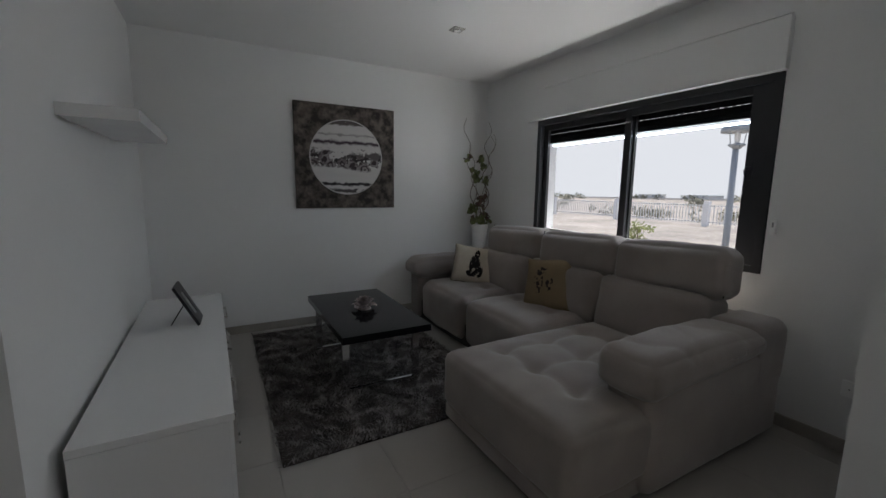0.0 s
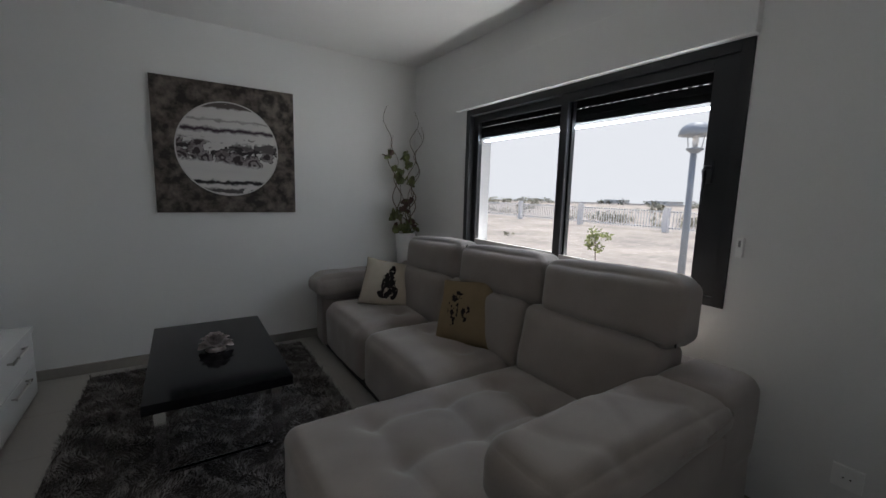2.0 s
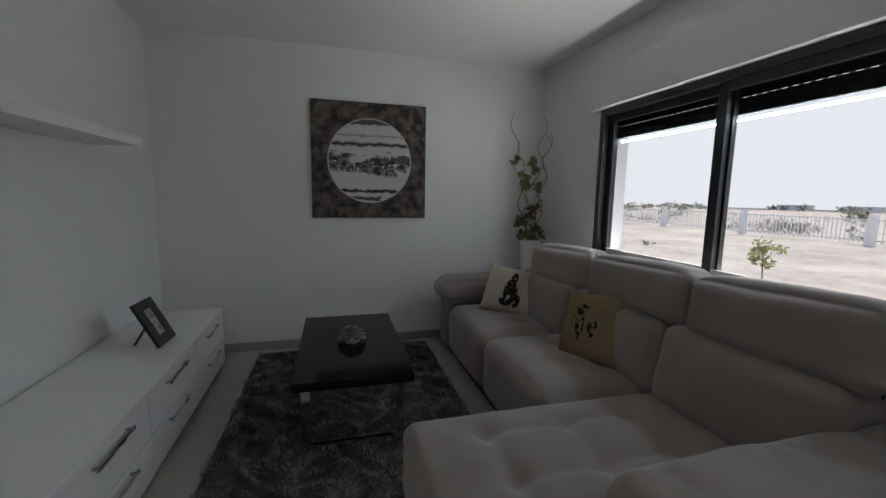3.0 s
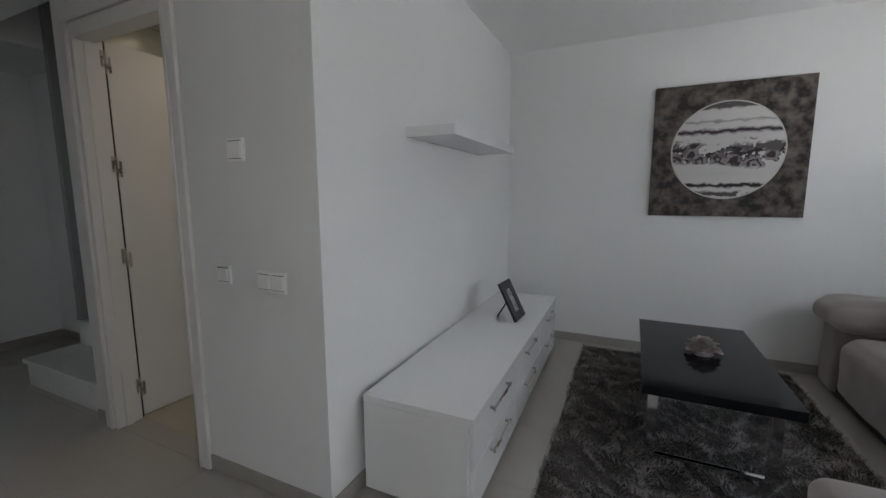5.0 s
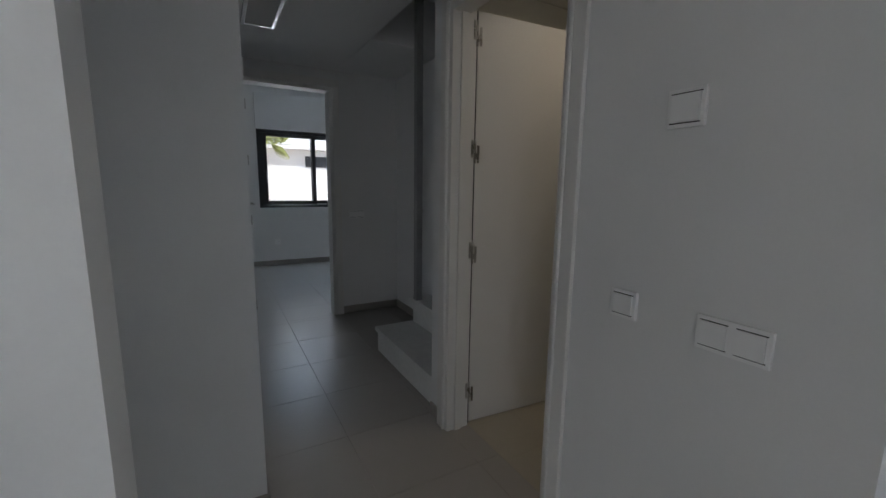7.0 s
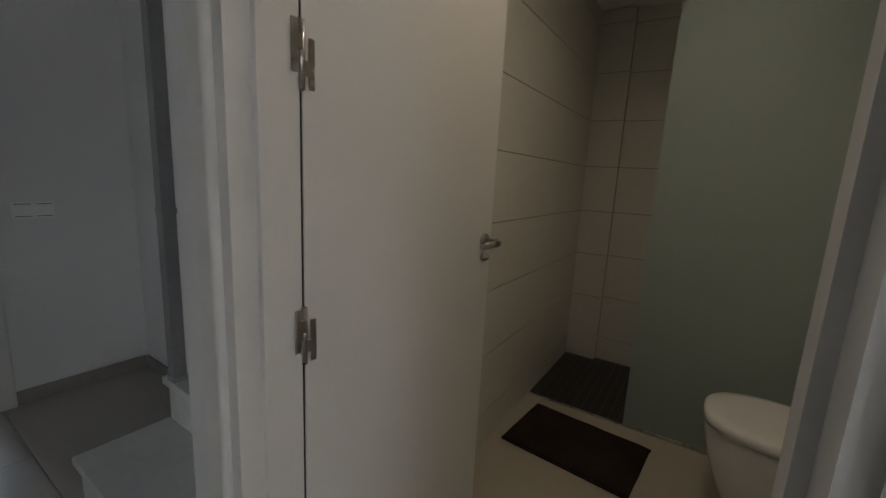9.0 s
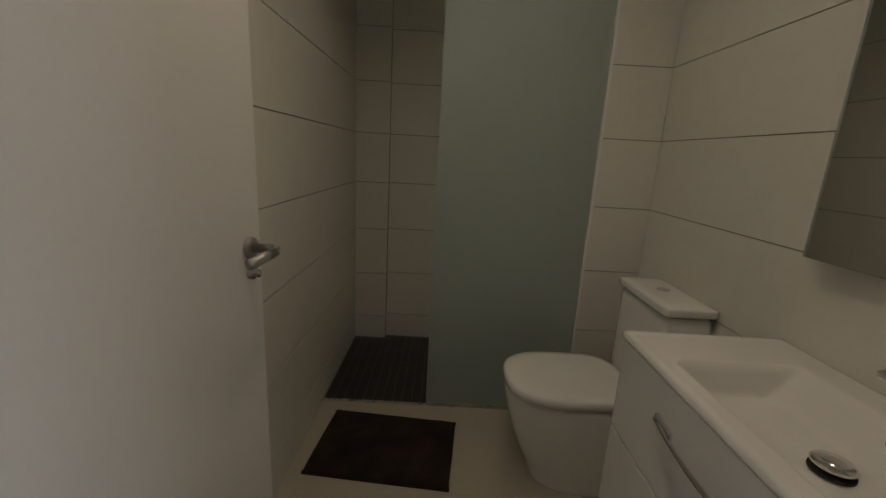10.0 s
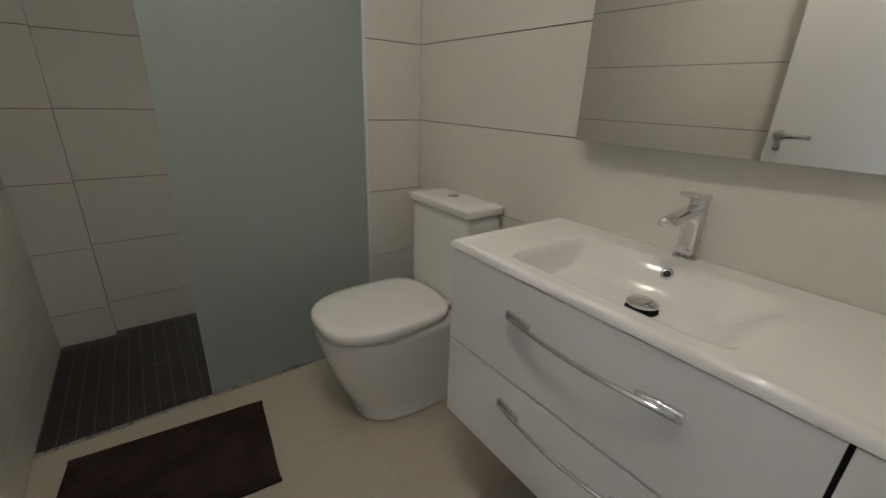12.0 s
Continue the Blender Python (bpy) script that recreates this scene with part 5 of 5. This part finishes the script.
def toilet():
    t = tagged(new("toilet"), "white close-coupled ceramic toilet with closed lid", "toilet")
    t.location = (BE, 3.215, 0)

    def ring(z, front, back, half, sides=40, sq=2.6):
        out = []
        for k in range(sides):
            a = 2 * math.pi * k / sides
            c, s = math.cos(a), math.sin(a)
            cx, rx = (front + back) / 2, (front - back) / 2
            e = 2 / sq
            x = cx + rx * math.copysign(abs(c) ** e, c)
            if c < 0:
                x = cx + rx * math.copysign(abs(c) ** (2 / 4.5), c)
            y = half * math.copysign(abs(s) ** e, s)
            out.append(Vector((-x, y, z)))
        return out

    def loft(rings):
        bm = bmesh.new()
        rr = [[bm.verts.new(p) for p in r] for r in rings]
        for a, b in zip(rr, rr[1:]):
            for k in range(len(a)):
                bm.faces.new((a[k - 1], a[k], b[k], b[k - 1]))
        for r in (rr[0], rr[-1]):
            mid = bm.verts.new(sum((v.co for v in r), Vector()) / len(r))
            for k in range(len(r)):
                bm.faces.new((r[k - 1], r[k], mid))
        bmesh.ops.recalc_face_normals(bm, faces=bm.faces[:])
        return bm
    part("bowl", loft([ring(0, 0.518, 0.02, 0.138), ring(0.006, 0.522, 0.02, 0.142), ring(0.014, 0.518, 0.02, 0.139), ring(0.07, 0.545, 0.02, 0.147), ring(0.14, 0.578, 0.02, 0.158), ring(0.22, 0.608, 0.02, 0.170), ring(0.30, 0.632, 0.02, 0.179), ring(0.37, 0.645, 0.02, 0.184), ring(0.386, 0.642, 0.02, 0.182)]), CERAMIC, t, smooth=True)
    part("seat", loft([ring(0.386, 0.628, 0.19, 0.170), ring(0.396, 0.630, 0.19, 0.172), ring(0.404, 0.628, 0.19, 0.170)]), CERAMIC, t, "white seat ring", smooth=True)
    part("lid", loft([ring(0.396, 0.644, 0.175, 0.183), ring(0.399, 0.651, 0.175, 0.188), ring(0.426, 0.650, 0.175, 0.188), ring(0.433, 0.640, 0.18, 0.180), ring(0.436, 0.60, 0.20, 0.15)]), CERAMIC, t, "white closed lid", smooth=True)
    part("cistern", moved(soft(0.165, 0.36, 0.37, 0.022, (0, 0.004, 0), 10), pose(-0.088, 0, 0.570)), CERAMIC, t, smooth=True)
    lid = part("cistern_lid", moved(soft(0.178, 0.375, 0.036, 0.012, (0, 0, 0.003), 10), pose(-0.092, 0, 0.775)), CERAMIC, t, smooth=True)
    part("flush_button", moved(lathe([(0.024, 0), (0.024, 0.005), (0.020, 0.008), (0.006, 0.009)], 20, 0.75), pose(-0.095, 0, 0.794)), CHROME, t, "chrome flush button", smooth=True)
    for s in (-1, 1):
        part("seat_hinge", moved(tube([(0, -0.02, 0), (0, 0.02, 0)], 0.011, 10), pose(-0.18, 0.09 * s, 0.412)), CERAMIC, t, smooth=True)
    part("bolt_cap", moved(lathe([(0.011, 0), (0.010, 0.005), (0.003, 0.006)], 12), pose(-0.30, -0.135, 0.055, 90)), STEEL, t, smooth=True)


toilet()

screen = tagged(new("shower_screen"), "fixed frosted green glass shower screen", "shower screen")
screen.location = (-0.85, 3.605, 0)
part("pane", box(-0.355, 0.338, -0.004, 0.004, 0.0145, 2.02), FROST, screen).visible_shadow = False
part("floor_profile", box(-0.355, 0.338, -0.009, 0.009, 0.0, 0.014), STEEL, screen, "thin steel floor profile")
part("wall_profile", box(0.3385, 0.3505, -0.010, 0.0045, 0.0, 2.02), LACQUER, screen, "white wall profile")

bmat = tagged(new("bath_mat"), "dark brown bath mat lying on the floor", "bath mat")
bmat.matrix_basis = pose(-1.360, 3.287, 0, 0, 0, -5)
part("cloth", moved(soft(0.575, 0.385, 0.018, 0.008, (0, 0, 0.002), 30, (), 0.003, 5), pose(0, 0, 0.010)), MATBROWN, bmat, smooth=True)
for yy in (-0.201, 0.186):
    part("hem", box(-0.29, 0.29, yy, yy + 0.015, 0.0, 0.010), MATBROWN, bmat, bevel=0.003)

# first downlight inferred from the glow on the door; second added to brighten the shower end
for x, y, part_of in ((-1.15, 2.42, 1.08), (-0.98, 3.10, 0.43)):
    d = tagged(new("ceiling_downlight"), "round recessed bathroom downlight, lit warm, unseen", "downlight")
    d.location = (x, y, 2.32)
    part("rim", lathe([(0.060, -0.001), (0.060, -0.006), (0.048, -0.010), (0.046, -0.002)], 28), PLASTIC, d, smooth=True)
    part("lens", lathe([(0.045, -0.0045), (0.045, -0.003)], 28), glow("warm_lamp_lens", (1.0, 0.82, 0.55), 3.0), d)
    ceiling_lamp("downlight_lamp", x, y, 2.308, 0.085, BATH_WATTS * part_of, (1.0, 0.81, 0.60))

# ---- tiles, nearest pieces last ----
TILE = 0.47
PIECES = {}


def piece(name, sx, sy, sz, material, parent, at, bevel=0.0012, turn=None):
    key = (name, round(sx, 3), round(sy, 3), round(sz, 4), material.name)
    if key not in PIECES:
        me = bpy.data.meshes.new(name)
        bm = box(-sx / 2, sx / 2, -sy / 2, sy / 2, -sz / 2, sz / 2)
        if bevel:
            bmesh.ops.bevel(bm, geom=[e for e in bm.edges], offset=bevel, segments=1, affect="EDGES")
        bm.to_mesh(me)
        bm.free()
        me.materials.append(material)
        PIECES[key] = me
    ob = new(name, PIECES[key])
    ob.location = at
    ob.parent = parent
    return ob


def tile_area(x0, x1, y0, y1, size_x, size_y, ox, oy, material, parent, gap=0.0016, thick=0.008, name="tile"):
    i0, i1 = math.floor((x0 - ox) / size_x), math.ceil((x1 - ox) / size_x)
    j0, j1 = math.floor((y0 - oy) / size_y), math.ceil((y1 - oy) / size_y)
    for i in range(i0, i1):
        for j in range(j0, j1):
            a, b = max(x0, ox + i * size_x), min(x1, ox + (i + 1) * size_x)
            c, d = max(y0, oy + j * size_y), min(y1, oy + (j + 1) * size_y)
            if b - a > 0.02 and d - c > 0.02:
                piece(name, b - a - gap, d - c - gap, thick, material, parent, ((a + b) / 2, (c + d) / 2, -thick / 2), 0.0005)


tile_area(-0.56, WX, -2.7, SY, TILE, TILE, -2.71, 1.80, FLOOR, slab)
tile_area(TX, WX, SY, PX, TILE, TILE, -2.71, 1.80, FLOOR, slab)
tile_area(-3.72, -0.56, 0.686, SY, TILE, TILE, -2.71, 1.80, FLOOR, slab)
tile_area(-1.572, -0.892, SY, 1.92, TILE, TILE, -2.71, 1.80, FLOOR, slab)
tile_area(-1.46, -0.68, -0.6, 0.686, TILE, TILE, -2.71, 1.80, FLOOR, slab)
tile_area(-3.72, -2.74, SY, 2.42, TILE, TILE, -2.71, 1.80, FLOOR, slab)
tile_area(-6.55, -3.72, -1.1, 3.6, TILE, TILE, -2.71, 1.80, FLOOR, slab)
tile_area(-2.74, -1.765, SY, 1.86, TILE, TILE, -2.71, 1.80, FLOOR, slab)
tile_area(BW, BE, 1.92, 3.612, TILE, TILE, -1.725, 1.732, BATHFLOOR, bath_slab, gap=0.0004)

# courses of the wall tiles
P, Z0 = 0.297, 0.157
LEVELS = [0.0] + [Z0 + P * k for k in range(9)]


def courses(axis, at, lo_, hi_, face, parent):
    """Rows of long tiles on a wall; axis is the wall's normal, face the side they look to."""
    for z0, z1 in zip(LEVELS, LEVELS[1:] ):
        z1 = min(z1, 2.32)
        if z1 - z0 < 0.02:
            continue
        mid, ln, h = (lo_ + hi_) / 2, hi_ - lo_, z1 - z0 - 0.0035
        if axis == "x":
            piece("wall_tile", 0.009, ln, h, WALLTILE, parent, (at - face * 0.0045, mid, (z0 + z1) / 2), 0.0005)
        else:
            piece("wall_tile", ln, 0.009, h, WALLTILE, parent, (mid, at - face * 0.0045, (z0 + z1) / 2), 0.0005)


def joint_bed(name, x0, x1, y0, y1):
    return structure(obj(name, box(x0, x1, y0, y1, 0, 2.318), TILEJOINT), "cream wall tiles in long courses with dark joints", "tiled wall")


g = 0.006
wb = joint_bed("wall_tiles_west", BW - 0.010, BW - g + 0.001, 1.921, BC + 0.009)
courses("x", BW, 1.93, BC, 1, wb)
wb = joint_bed("wall_tiles_column", BW, -1.531, BC + g - 0.001, BC + 0.010)
courses("y", BC, BW, -1.521, -1, wb)
wb = joint_bed("wall_tiles_return", -1.530, -1.527, BC + 0.010, BR)
courses("x", -1.521, BC + 0.009, BR, 1, wb)
wb = joint_bed("wall_tiles_back", -1.526, -0.490, BR + g - 0.001, BR + 0.010)
courses("y", BR, -1.521, -0.499, -1, wb)
wb = joint_bed("wall_tiles_side", -0.493, -0.490, 3.611, BR)
courses("x", -0.499, BD + 0.0095, BR, -1, wb)
wb = joint_bed("wall_tiles_duct", -0.490, BE, BD + g - 0.001, BD + 0.010)
courses("y", BD, -0.499, BE, -1, wb)
wb = joint_bed("wall_tiles_east", BE + g - 0.001, BE + 0.010, 1.921, BD + 0.010)
courses("x", BE, 1.93, BD, -1, wb)
wb = joint_bed("wall_tiles_south", -0.855, BE, 1.921, 1.924)
courses("y", 1.930, -0.85, BE, 1, wb)

# shower floor mosaic
tray = structure(obj("shower_floor", box(BW, -0.499, 3.613, BR, -0.0075, -0.004), MOSJOINT), "black mosaic shower floor", "shower floor")
M = 0.049
for i in range(25):
    for j in range(16):
        x, y = BW + 0.004 + (i + 0.5) * M, 3.617 + (j + 0.5) * M
        if x + M / 2 < -0.50 and y + M / 2 < BR and not (x - M / 2 < -1.521 and y + M / 2 > BC):
            if x < -1.06:
                piece("mosaic_tile", M - 0.0035, M - 0.0035, 0.006, MOSAIC, tray, (x, y, -0.003), 0.001)
bm = bmesh.new()
for i in range(13, 25):
    for j in range(16):
        x, y = BW + 0.004 + (i + 0.5) * M, 3.617 + (j + 0.5) * M
        if x >= -1.06 and x + M / 2 < -0.50 and y + M / 2 < BR:
            box(x - M / 2 + 0.002, x + M / 2 - 0.002, y - M / 2 + 0.002, y + M / 2 - 0.002, -0.006, 0.0, bm)
rest = part("mosaic", bm, MOSAIC, tray)
rest["kind"] = "stuff"
structure(obj("shower_threshold", box(BW, -1.206, 3.596, 3.613, -0.0075, 0.003), STEEL, bevel=0.001), "thin steel edge of the shower floor", "trim")
